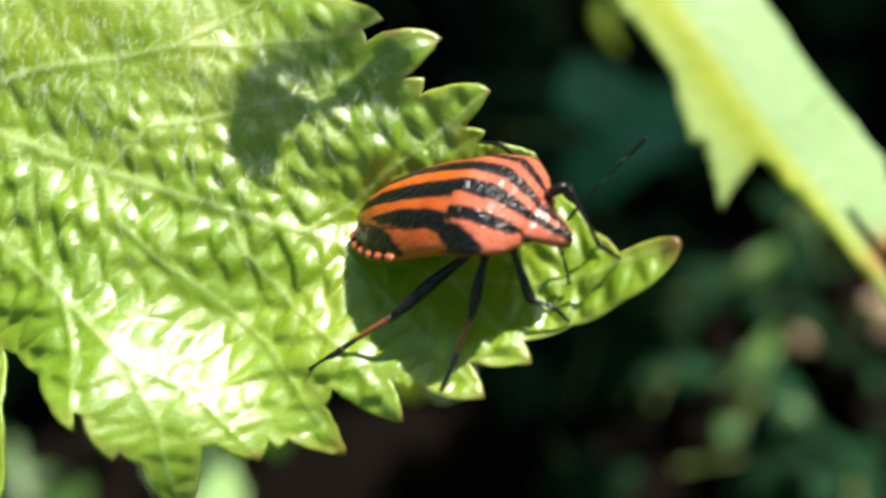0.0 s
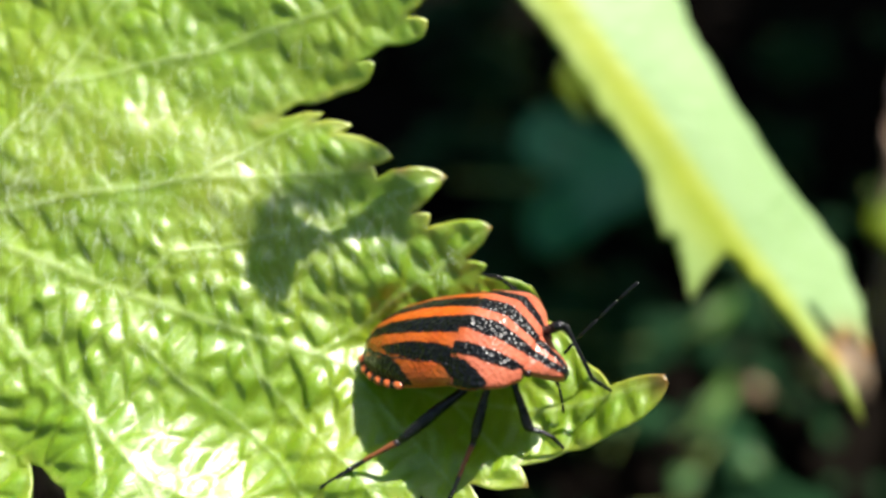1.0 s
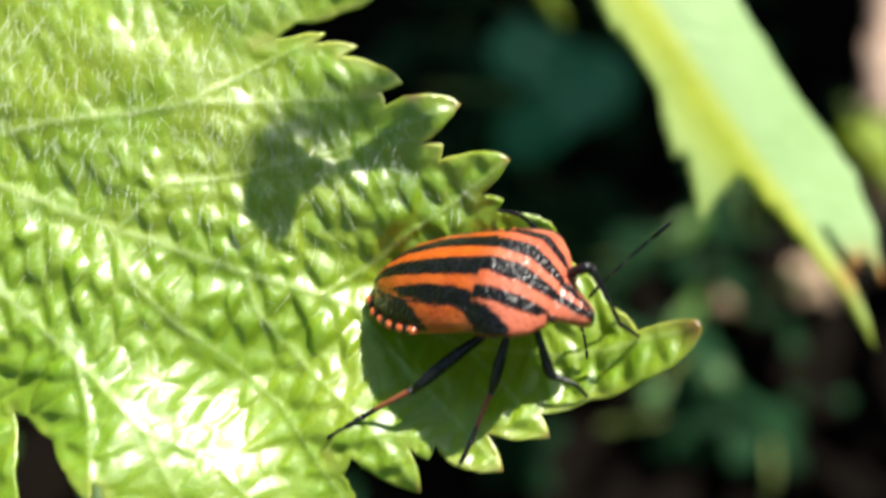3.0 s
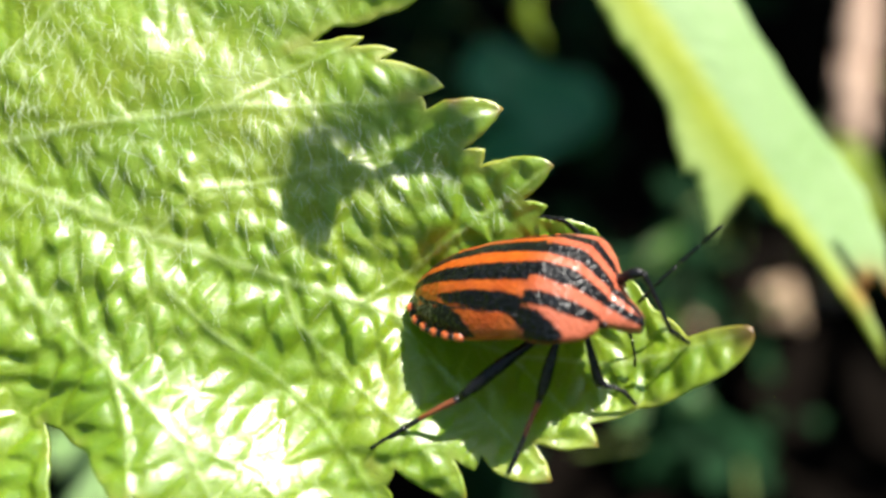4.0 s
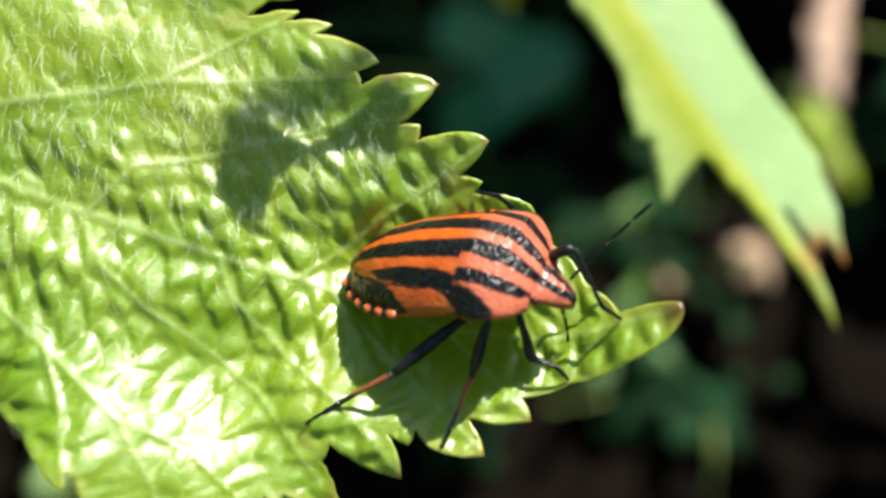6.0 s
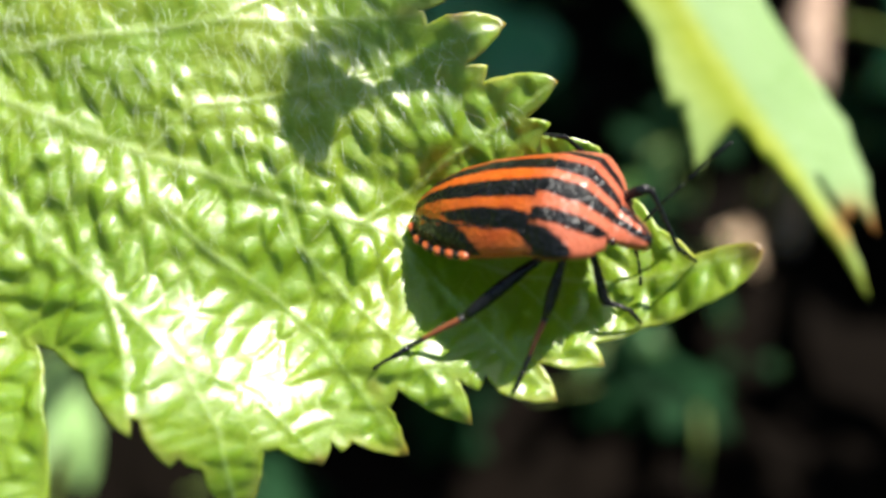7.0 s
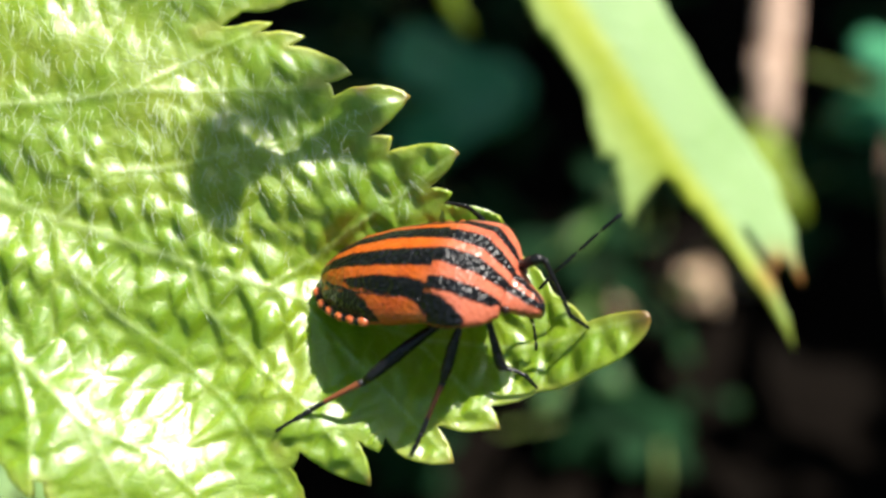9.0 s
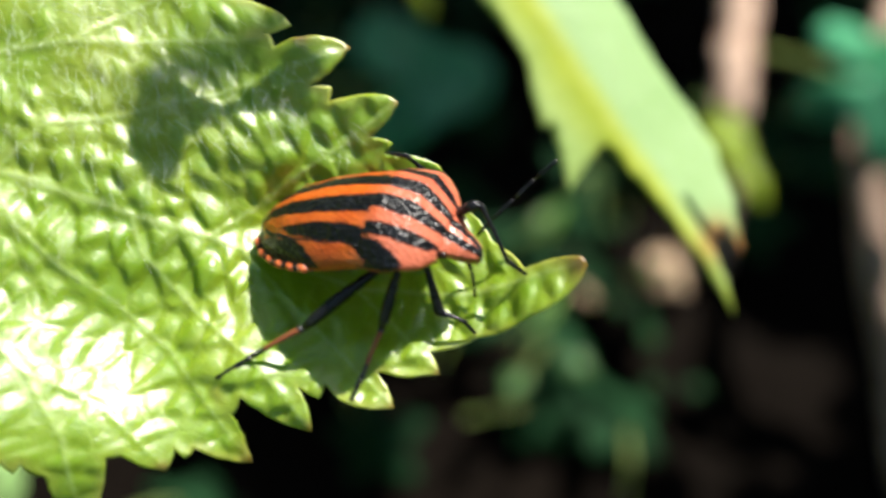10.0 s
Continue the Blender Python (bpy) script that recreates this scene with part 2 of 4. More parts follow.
# ---- building blocks ----
def finish(name, verts, faces, mat, parent=None, label="", attrs=None, smooth=True):
    """A mesh object from vertices in millimetres; attrs are values per vertex."""
    me = bpy.data.meshes.new(name)
    me.from_pydata((np.asarray(verts, float) * MM).tolist(), [], [list(map(int, f)) for f in faces])
    me.materials.append(mat)
    if smooth:
        me.polygons.foreach_set("use_smooth", [True] * len(me.polygons))
    for key, values in (attrs or {}).items():
        a = me.attributes.new(key, "FLOAT", "POINT")
        a.data.foreach_set("value", np.asarray(values, np.float32))
    me.update()
    ob = new(name, me)
    ob.parent = parent
    if label:
        tagged(ob, label)
    return ob


def tube(points, radii, sides=8, caps=True):
    """Vertices and faces of a tapered, bent tube."""
    pts = [Vector(p) for p in points]
    verts, faces = [], []
    side = None
    for i, p in enumerate(pts):
        d = (pts[min(i + 1, len(pts) - 1)] - pts[max(i - 1, 0)]).normalized()
        if side is None:
            side = d.orthogonal().normalized()
        side = (side - d * side.dot(d)).normalized()
        other = d.cross(side)
        for k in range(sides):
            a = 2 * math.pi * k / sides
            verts.append(p + (side * math.cos(a) + other * math.sin(a)) * radii[i])
    for i in range(len(pts) - 1):
        for k in range(sides):
            a, b = i * sides + k, i * sides + (k + 1) % sides
            faces.append((a, b, b + sides, a + sides))
    if caps:
        faces.append(tuple(range(sides - 1, -1, -1)))
        faces.append(tuple(range((len(pts) - 1) * sides, len(pts) * sides)))
    return [tuple(v) for v in verts], faces


def bow(points, steps=6):
    """A smooth run through a few points (Catmull-Rom)."""
    p = [Vector(q) for q in points]
    p = [p[0] * 2 - p[1]] + p + [p[-1] * 2 - p[-2]]
    out = []
    for i in range(1, len(p) - 2):
        for k in range(steps):
            t = k / steps
            out.append(0.5 * ((2 * p[i]) + (p[i + 1] - p[i - 1]) * t + (2 * p[i - 1] - 5 * p[i] + 4 * p[i + 1] - p[i + 2]) * t * t
                              + (3 * p[i] - p[i - 1] - 3 * p[i + 1] + p[i + 2]) * t ** 3))
    return out + [p[-2]]


def lerp_list(values, n):
    return np.interp(np.linspace(0, 1, n), np.linspace(0, 1, len(values)), values)


def near_line(uv, line):
    """Distance of points to a polyline, and how far along it (0 to 1)."""
    best, along = np.full(len(uv), 1e9), np.zeros(len(uv))
    line = np.asarray(line, float)
    for i in range(len(line) - 1):
        a, b = line[i], line[i + 1]
        d = b - a
        t = np.clip(((uv - a) @ d) / (d @ d), 0, 1)
        dist = np.linalg.norm(uv - a - t[:, None] * d, axis=1)
        closer = dist < best
        best[closer], along[closer] = dist[closer], ((i + t) / (len(line) - 1))[closer]
    return best, along


def sheet(outline, step, rng, jitter=0.3, rough=None):
    """Triangles that fill an outline with evenly strewn points inside, fewer where it may be rough."""
    from mathutils.geometry import delaunay_2d_cdt
    o = np.asarray(outline, float)
    lo, hi = o.min(0), o.max(0)
    xs, ys = np.arange(lo[0], hi[0], step), np.arange(lo[1], hi[1], step * 0.87)
    gx, gy = np.meshgrid(xs, ys)
    gx = gx + (np.arange(len(ys)) % 2)[:, None] * step / 2
    pts = np.stack([gx.ravel(), gy.ravel()], 1) + rng.uniform(-jitter, jitter, (gx.size, 2)) * step
    if rough is not None:
        pts = pts[~rough(pts) | (rng.uniform(0, 1, len(pts)) < 0.2)]
    inside = np.zeros(len(pts), bool)
    j = len(o) - 1
    for i in range(len(o)):
        cross = (o[i, 1] > pts[:, 1]) != (o[j, 1] > pts[:, 1])
        dy = o[j, 1] - o[i, 1]
        x = (o[j, 0] - o[i, 0]) * (pts[:, 1] - o[i, 1]) / (dy if abs(dy) > 1e-12 else 1e-12) + o[i, 0]
        inside ^= cross & (pts[:, 0] < x)
        j = i
    far, _ = near_line(pts, np.vstack([o, o[:1]]))
    pts = pts[inside & (far > step * 0.45)]
    every = [Vector(p) for p in np.vstack([o, pts])]
    n = len(o)
    v, _, f, *_ = delaunay_2d_cdt(every, [(i, (i + 1) % n) for i in range(n)], [list(range(n))], 1, 1e-6)
    return np.array([tuple(q) for q in v]), [tuple(q) for q in f if len(q) >= 3]


def thicken(verts, faces, thick, normals=None):
    """Closes a sheet into a thin body: an underside and a rim."""
    n = len(verts)
    low = verts - np.array([0, 0, thick]) if normals is None else verts - normals * thick
    once = {}
    for f in faces:
        for a, b in zip(f, f[1:] + f[:1]):
            if (b, a) in once:
                del once[(b, a)]
            else:
                once[(a, b)] = True
    rim = [(b, a, a + n, b + n) for a, b in once]
    return np.vstack([verts, low]), list(faces) + [tuple(i + n for i in reversed(f)) for f in faces] + rim


def scallop(corners, rng, step=0.35, swell=0.10):
    """A toothed margin through the tips and the notches between them, with slightly swollen sides."""
    out = []
    for i, (a, b) in enumerate(zip(corners, corners[1:] + corners[:1])):
        a, b = Vector(a), Vector(b)
        d = b - a
        n = max(2, int(d.length / step))
        side = Vector((-d.y, d.x))
        for k in range(n):
            t = k / n
            out.append(a + d * t + side * (swell * math.sin(math.pi * t) + rng.uniform(-0.012, 0.012)))
    return [tuple(p) for p in out]


# ---- the vine leaf that carries the bug ----
LEAF_AT = Matrix(((0.99666, 0.0, -0.08171, -4.173 * MM), (-0.03724, 0.89008, -0.45428, -0.090 * MM),
                  (0.07273, 0.45580, 0.88710, -0.183 * MM), (0, 0, 0, 1)))

VEINS = [  # from the stalk's end outwards, and how wide each starts
    (0.42, [(-25.5, 3.6), (-20.3, 2.05), (-15, 0.55), (-8.5, -0.9), (-3.6, -1.75), (2, -3.2), (7, -3.4), (12.4, -1.9)]),
    (0.36, [(-25.5, 3.6), (-20.8, 4.5), (-17.9, 5.3), (-11.9, 6.8), (-7.6, 7.55), (-1.6, 8.2)]),
    (0.36, [(-25.5, 3.6), (-20.2, 11.3), (-12.3, 13.8), (-5.3, 16.6)]),
    (0.28, [(-15, 0.55), (-13.4, -2), (-11.2, -3.8), (-9, -4.9), (-6.1, -7), (-2, -11.6)]),
    (0.34, [(-25.5, 3.6), (-19.5, -3), (-15.4, -5.8), (-11.6, -8.7), (-9.7, -11.5), (-8.8, -15.1)]),
    (0.34, [(-25.5, 3.6), (-22, -6), (-19, -20)]),
    (0.24, [(-8.5, -0.9), (-7.9, -2.6), (-5.3, -5), (-2.2, -7.2), (0.7, -10)]),
    (0.20, [(-3.6, -1.75), (0, -5), (4.2, -8.7)]),
    (0.20, [(2, -3.2), (4.5, -5.4), (6.2, -7)]),
    (0.22, [(-14.7, 0.45), (-12.6, 2.8), (-9, 3.75), (-5.4, 5.15), (0.8, 7.8)]),
    (0.20, [(-5, -1.5), (-1, 2), (3.3, 5.4)]),
    (0.20, [(-15.4, -5.8), (-14, -8.6), (-13.1, -11.7)]),
    (0.20, [(-11.9, 6.8), (-9, 9.2), (-6.2, 10.9)]),
    (0.18, [(-11.6, -8.7), (-8.5, -9.8), (-5.6, -12.2)]),
    (0.20, [(-20.2, 11.3), (-17, 18), (-12, 26)]),
]
UPPER_LOBE = [(-27, 20), (-24, 26), (-17, 24.5), (-12, 26.5), (-8, 22.5), (-4, 23), (-2.6, 19.2), (-0.6, 18.6), (-0.62, 17.46), (-1.96, 16.05), (-0.75, 16.0), (-0.9, 15.15),
              (-2.83, 14.66), (-4.71, 13.46), (-3.39, 13.7), (-3.59, 12.85), (-5.24, 12.09), (-7.5, 11.48), (-9.41, 10.14)]
MIDDLE_LOBE = [(-7.69, 10.72), (-6.02, 11.07), (-6.69, 10.48), (-4.42, 10.58), (-5.22, 9.97), (-3.23, 9.69), (-1.91, 8.71), (-3.85, 8.17), (-2.89, 8.2), (-2.67, 7.6), (0.11, 8.31), (0.9, 8.02),
              (-0.89, 5.88), (0.2, 6.03), (0.08, 5.3), (2.85, 5.8), (3.45, 5.5), (2.08, 3.82), (3.26, 3.7), (2.84, 3.11), (5.59, 2.89), (6.22, 1.49), (8.43, -0.72), (9.93, -2.1),
              (12.4, -1.61), (12.62, -2.0), (12.13, -3.01), (10.4, -4.3), (7.98, -5.35), (5.87, -6.18), (6.39, -7.17)]
LOWER_LOBE = [(3.52, -7.27), (4.45, -8.91), (2.13, -8.8), (1.24, -7.97), (1.0, -8.72), (-0.01, -8.22), (0.82, -10.18), (-2.52, -8.96), (-2.79, -9.74), (-3.62, -8.79), (-1.88, -11.76), (-2.94, -11.76),
              (-4.29, -11.34), (-4.64, -11.84), (-5.15, -11.43), (-5.43, -12.48), (-7.31, -11.95), (-7.86, -12.1), (-8.77, -15.32), (-9.59, -14.5), (-10.29, -13.12), (-10.83, -13.03), (-11.19, -12.68), (-11.5, -13.12),
              (-12.3, -12.26), (-12.72, -11.32), (-13.15, -11.21), (-13.0, -12.03), (-14.39, -10.96), (-15.59, -9.57), (-17.31, -8.61), (-18.27, -8.35)]
BASAL_LOBE = [(-17.15, -11.26), (-16.72, -12.93), (-16.66, -15.95), (-16.95, -17.21), (-19, -21), (-24, -19), (-27, -22), (-29, -16), (-33, -15), (-31, -8),
              (-36, -5), (-26.8, 3.2), (-26.8, 4.0), (-36, 9), (-31, 12), (-33, 19)]


def leaf_form(uv):
    """Height of the blade over its mean plane: a trough under the bug, raised rims and lobes that swell."""
    u, v = uv[:, 0], uv[:, 1]
    g = lambda cu, cv, ru, rv: np.exp(-((u - cu) / ru) ** 2 - ((v - cv) / rv) ** 2)
    h = -2.5 * g(1.5, -1.2, 7.2, 5.3) - 0.9 * g(6.2, 1.6, 2.0, 1.6)
    h += 0.35 * g(-4.0, 3.0, 4.5, 2.2) - 0.6 * g(-0.5, -0.3, 3.2, 1.5)
    h += 0.5 * g(-1.6, 8.6, 2.8, 2.2) + 1.8 * np.clip((u - 8.0) / 4.5, 0, 1) ** 1.3
    h += -0.15 * np.clip(u + 6, -16, 0) + 0.8 * g(-15.0, -12.0, 8, 6.5) + 0.6 * g(-16, 8, 6, 4)
    h += 0.30 * np.clip(v - 10.5, 0, 14) * (0.6 + 0.4 * np.tanh((u + 12) / 5))
    facing = np.exp(-((u + 10.3) / 5.0) ** 4 - ((v + 8.6) / 4.6) ** 4)
    h += facing * (-0.27 * (u + 10.3) - 0.32 * (v + 8.6))
    h += -2.0 * g(-1.2, -12.4, 2.2, 2.4) - 1.2 * g(-8.8, -15.5, 2.4, 2.2) - 0.5 * g(-26, 4, 6, 6)
    h += -1.2 * g(-18.8, -8.5, 2.5, 3.5)
    h += 0.22 * np.sin(u * 0.9 + 0.4 * v) * np.cos(v * 0.8 - 0.3 * u)
    return h


def glint_slope(p):
    """How far the pads near a point lean beyond the blade's own slope, to face the light."""
    e = 0.4
    du = (leaf_form(p + (e, 0)) - leaf_form(p - (e, 0))) / (2 * e)
    dv = (leaf_form(p + (0, e)) - leaf_form(p - (0, e))) / (2 * e)
    lean = np.stack([-0.27 - du, -0.36 - dv], 1)
    size = np.linalg.norm(lean, axis=1, keepdims=True)
    lean = lean * np.minimum(1, 0.42 / np.maximum(size, 1e-6))
    some = np.interp(p[:, 1], [-14, -10, 3, 7, 11, 20], [0.7, 1.05, 1.05, 0.7, 0.3, 0.3])
    return lean * some[:, None]


def pad_axis(points):
    """The way in which the puckers run: aslant over the midrib, square to the side veins under it."""
    mid = np.array(VEINS[0][1])
    above = points[:, 1] > np.interp(points[:, 0], mid[:, 0], mid[:, 1])
    axis, best = np.tile((0.1, 0.995), (len(points), 1)), np.full(len(points), 1e9)
    for _, line in VEINS[3:]:
        line = np.asarray(line, float)
        for a, b in zip(line[:-1], line[1:]):
            d = b - a
            t = np.clip(((points - a) @ d) / (d @ d), 0, 1)
            dist = np.linalg.norm(points - a - t[:, None] * d, axis=1)
            near = (dist < best) & (dist < 3.2) & (points[:, 1] < -5.5)
            best[near] = dist[near]
            axis[near] = (-d[1], d[0]) / np.linalg.norm(d)
    axis[above] = (-0.42, 0.907)
    return axis


def quilt(uv, rng):
    """Puckered fields between the fine veins: how domed each pad is, its seams, and how each pad leans."""
    seeds = []
    for j, y in enumerate(np.arange(-30, 32, 1.5)):
        for x in np.arange(-38, 30, 1.5):
            seeds.append((x + 0.75 * (j % 2) + rng.uniform(-0.4, 0.4), y + rng.uniform(-0.4, 0.4)))
    s = np.array(seeds)
    axis = pad_axis(s)
    tilt = glint_slope(s) + rng.normal(0, 0.10, (len(s), 2))
    proud = rng.uniform(0.55, 1.3, len(s))
    dome, seam, lean = np.zeros(len(uv)), np.zeros(len(uv)), np.zeros(len(uv))
    order = np.argsort(uv[:, 0])
    for block in np.array_split(order, max(1, len(uv) // 1500)):
        q = uv[block]
        close = np.flatnonzero((s[:, 0] > q[:, 0].min() - 3) & (s[:, 0] < q[:, 0].max() + 3))
        off = q[:, None] - s[close][None]
        along = (off * axis[close][None]).sum(2)
        aside = off[..., 0] * axis[close][None, :, 1] - off[..., 1] * axis[close][None, :, 0]
        d = np.sqrt((along / 1.55) ** 2 + (aside / 0.66) ** 2)
        two = np.sort(np.partition(d, 1, axis=1)[:, :2], axis=1)
        own = close[d.argmin(1)]
        gap = two[:, 1] - two[:, 0]
        r = 2 * two[:, 0] / (two[:, 0] + two[:, 1])
        dome[block] = proud[own] * (1 - r ** 1.35)
        seam[block] = np.exp(-(gap / 0.10) ** 2)
        lean[block] = 0.22 * np.tanh(((q - s[own]) * tilt[own]).sum(1) / 0.22) * (1 - np.exp(-(gap / 0.24) ** 2))
    return dome, seam, lean


def leaf_height(uv):
    h = leaf_form(uv)
    for w, line in VEINS:
        d, t = near_line(uv, line)
        h = h - 0.45 * w * (1 - 0.4 * t) * np.interp(line[-1][1], [4, 8], [1.0, 0.45]) * np.exp(-(d / (0.5 + w * 2.6)) ** 2) + 0.05 * np.exp(-(d / (w * 0.55)) ** 2)
    return h


def on_leaf(u, v, up=0.0):
    """A point that lies so many millimetres above the blade, in the leaf's space."""
    return Vector((u, v, float(leaf_height(np.array([[u, v]], float))[0]) + 0.12 + up))


def carrying_leaf():
    rng = np.random.default_rng(4)
    rnd = random.Random(4)
    corners = UPPER_LOBE + MIDDLE_LOBE + LOWER_LOBE + BASAL_LOBE
    edge = scallop(corners, rnd, 0.3, 0.07)
    uv, faces = sheet(edge, 0.155, rng, rough=lambda p: (p[:, 0] < -24) | (p[:, 1] > 17.5) | (p[:, 1] < -16.5))
    pad, seam, lean = quilt(uv, rng)
    vein, beside = np.zeros(len(uv)), np.zeros(len(uv))
    for w, line in VEINS:
        d, t = near_line(uv, line)
        beside = np.maximum(beside, (1 - 0.4 * t) * np.exp(-(d / (w * 1.1)) ** 2))
        vein = np.maximum(vein, (1 - 0.45 * t) * np.exp(-(d / (w * 0.40 * (1.0 - 0.45 * t))) ** 2))
    rim, _ = near_line(uv, edge + edge[:1])
    fade = np.clip(rim / 0.5, 0.15, 1)
    g = lambda cu, cv, ru, rv, p=2: np.exp(-np.abs((uv[:, 0] - cu) / ru) ** p - np.abs((uv[:, 1] - cv) / rv) ** p)
    broad, tip = g(-10, -8.5, 5, 4.5, 4), g(9.3, -3, 4.2, 3)
    flat, beyond = g(-15, 8, 8, 6, 4), g(-1, 5, 6, 3.5, 4)
    swell = np.array([0.85 + 0.5 * noise.noise((p[0] * 0.3, p[1] * 0.3, 5.0)) for p in uv])
    relief = 0.175 * swell * (pad - 0.5) * (1 - 0.3 * broad + 0.8 * tip - 0.3 * flat) + 0.9 * lean * (1 - 0.6 * flat - 0.4 * broad)
    z = leaf_height(uv) + relief * fade * (1 - 0.85 * beside)
    tips = np.array([(-1.45, 8.25), (1.0, 7.9), (3.45, 5.5), (12.6, -1.75), (-1.85, -11.9), (-8.8, -15.3), (0.85, -10.2), (4.45, -8.9), (6.4, -7.2), (-5.5, -12.5)])
    size = np.array([0.5, 0.42, 0.3, 0.95, 0.65, 0.75, 0.4, 0.28, 0.28, 0.4])
    brown = np.exp(-((np.linalg.norm(uv[:, None] - tips[None], axis=2) / size) ** 2)).max(1)
    verts, faces = thicken(np.column_stack([uv, z]), faces, 0.16)
    two = lambda a: np.concatenate([a, a])
    ob = new("vine_leaf")
    ob.matrix_world = LEAF_AT
    tagged(ob, "bright green toothed vine leaf with puckered glossy blade", "leaf")
    finish("blade", verts, faces, LEAF, ob, attrs={"pad": two(pad), "net": two(seam * 0.14), "vein": two(np.clip(vein * 1.5, 0, 1)), "rim": two(np.exp(-(rim / 0.35) ** 2)), "brown": two(brown * 0.9)})
    # stalk from the blade's base back to the cane
    v, f = tube(bow([(-26.0, 3.6, 1.2), (-31, 4.6, -1.0), (-40, 5.5, -6), (-52, 6, -14)], 6), lerp_list([0.75, 0.85, 1.1], 19), 10)
    finish("stalk", v, f, STALK, ob, "pale green leaf stalk")
    # fine pale hairs on the blade
    hv, hf = [], []
    roots = np.array([(rnd.uniform(-23, 3), rnd.triangular(-4, 16, 7)) for _ in range(1700)])
    inward, _ = near_line(roots, edge + edge[:1])
    for (u, w), room in zip(roots.tolist(), inward):
        if room < 0.9 or not inside_corners(corners, u, w) or (u > -4 and w < 3) or u > 1.5:
            continue
        base = on_leaf(u, w, -0.12)
        a = rnd.gauss(-1.15, 0.45)
        ln = rnd.uniform(0.5, 1.4)
        d = Vector((math.cos(a), math.sin(a), rnd.uniform(0.15, 0.5))).normalized()
        mid = base + d * ln * 0.5 + Vector((rnd.uniform(-0.05, 0.05), rnd.uniform(-0.04, 0.04), 0.08))
        v, f = tube([base, mid, base + d * ln], [0.0065, 0.006, 0.003], 3, False)
        hf += [tuple(i + len(hv) for i in q) for q in f]
        hv += v
    tagged(finish("hairs", hv, hf, HAIR, ob, "fine white leaf hairs"), kind="stuff")
    return ob


def inside_corners(corners, x, y):
    hit = False
    j = len(corners) - 1
    for i in range(len(corners)):
        (xi, yi), (xj, yj) = corners[i], corners[j]
        if (yi > y) != (yj > y) and x < (xj - xi) * (y - yi) / (yj - yi) + xi:
            hit = not hit
        j = i
    return hit


# ---- the striped shield bug ----
BUG_AT, BUG_AHEAD, BUG_UP = Vector((-1.37, -0.88, 0.38)), Vector((1.0, -0.33, 0.235)), Vector((-0.04, 0.07, 1.0))


def bug_pose():
    x = BUG_AHEAD.normalized()
    z = (BUG_UP - x * BUG_UP.dot(x)).normalized()
    y = z.cross(x)
    o = BUG_AT * MM
    return Matrix(((x.x, y.x, z.x, o.x), (x.y, y.y, z.y, o.y), (x.z, y.z, z.z, o.z), (0, 0, 0, 1)))


def spine(x):
    """How the body's middle plane droops towards tail and head."""
    return float(np.interp(x, [-5.95, -4.6, -3.2, -1.0, 0.9, 2.4, 3.7, 5.2], [-1.85, -1.40, -0.95, -0.32, 0.22, 0.48, -0.10, -0.95]))


def body_width(x):
    return np.interp(x, [-5.95, -5.85, -5.55, -4.9, -3.8, -2.4, -1.0, 0.5, 1.3, 1.9, 2.25, 2.5, 2.75, 3.2, 3.7, 4.0, 4.3, 4.8, 5.1, 5.2],
                     [0.15, 0.62, 1.15, 1.90, 2.62, 3.05, 3.18, 3.16, 3.36, 3.40, 3.32, 3.18, 2.98, 2.55, 1.68, 1.28, 0.86, 0.60, 0.36, 0.12])


def body_height(x):
    return np.interp(x, [-5.95, -5.85, -5.5, -4.9, -3.8, -2.2, -0.8, 0.5, 0.95, 1.6, 2.4, 3.0, 3.5, 3.75, 4.2, 4.8, 5.2],
                     [0.08, 0.35, 0.72, 1.18, 1.62, 1.86, 1.84, 1.72, 1.66, 1.46, 1.18, 0.90, 0.60, 0.42, 0.42, 0.30, 0.08])


def back(x, s):
    """Height of the back at a share s of the half width."""
    full = float(np.interp(x, [0.8, 2.2], [2.0, 1.85]))
    return body_height(x) * np.maximum(0, 1 - np.abs(s) ** full) ** 0.85


def bend(x):
    """The abdomen lies a little askew to the collar."""
    return float(np.interp(x, [-5.95, -3.0, 0.9], [-0.30, -0.30, 0.0]))


def sheen_share(x):
    """Share of painted coral sheen: 0 on the orange hind body, 1 on the collar and head."""
    t = min(1.0, max(0.0, (x + 0.3) / 2.2))
    return t * t * (3 - 2 * t)


def plate(name, xs, half, band, mat, parent, lift, label, side=None, thick=0.14, across=44):
    """A curved plate of the back: xs along it, half(x) its half width, side to keep one flank only."""
    verts, bands, sheens = [], [], []
    ss = np.linspace(-1, 1, across) if side is None else np.linspace(0, 1, across)
    for x in xs:
        w, hw = float(body_width(x)), half(x)
        for s in ss:
            y = s * hw if side is None else side * (hw[0] + (hw[1] - hw[0]) * s)
            edge = 1 - (abs(s) if side is None else abs(2 * s - 1)) ** 6
            verts.append((x, y + bend(x), float(back(x, min(1, abs(y) / w))) + lift * (0.35 + 0.65 * edge) + spine(x)))
            bands.append(band(x, y))
            sheens.append(sheen_share(x))
    n = len(ss)
    faces = [(i * n + k, (i + 1) * n + k, (i + 1) * n + k + 1, i * n + k + 1) for i in range(len(xs) - 1) for k in range(n - 1)]
    faces = [tuple(reversed(f)) for f in faces] if side == -1 else faces
    v, f = thicken(np.array(verts), faces, thick)
    return finish(name, v, f, mat, parent, label, {"band": bands + bands, "sheen": sheens + sheens})


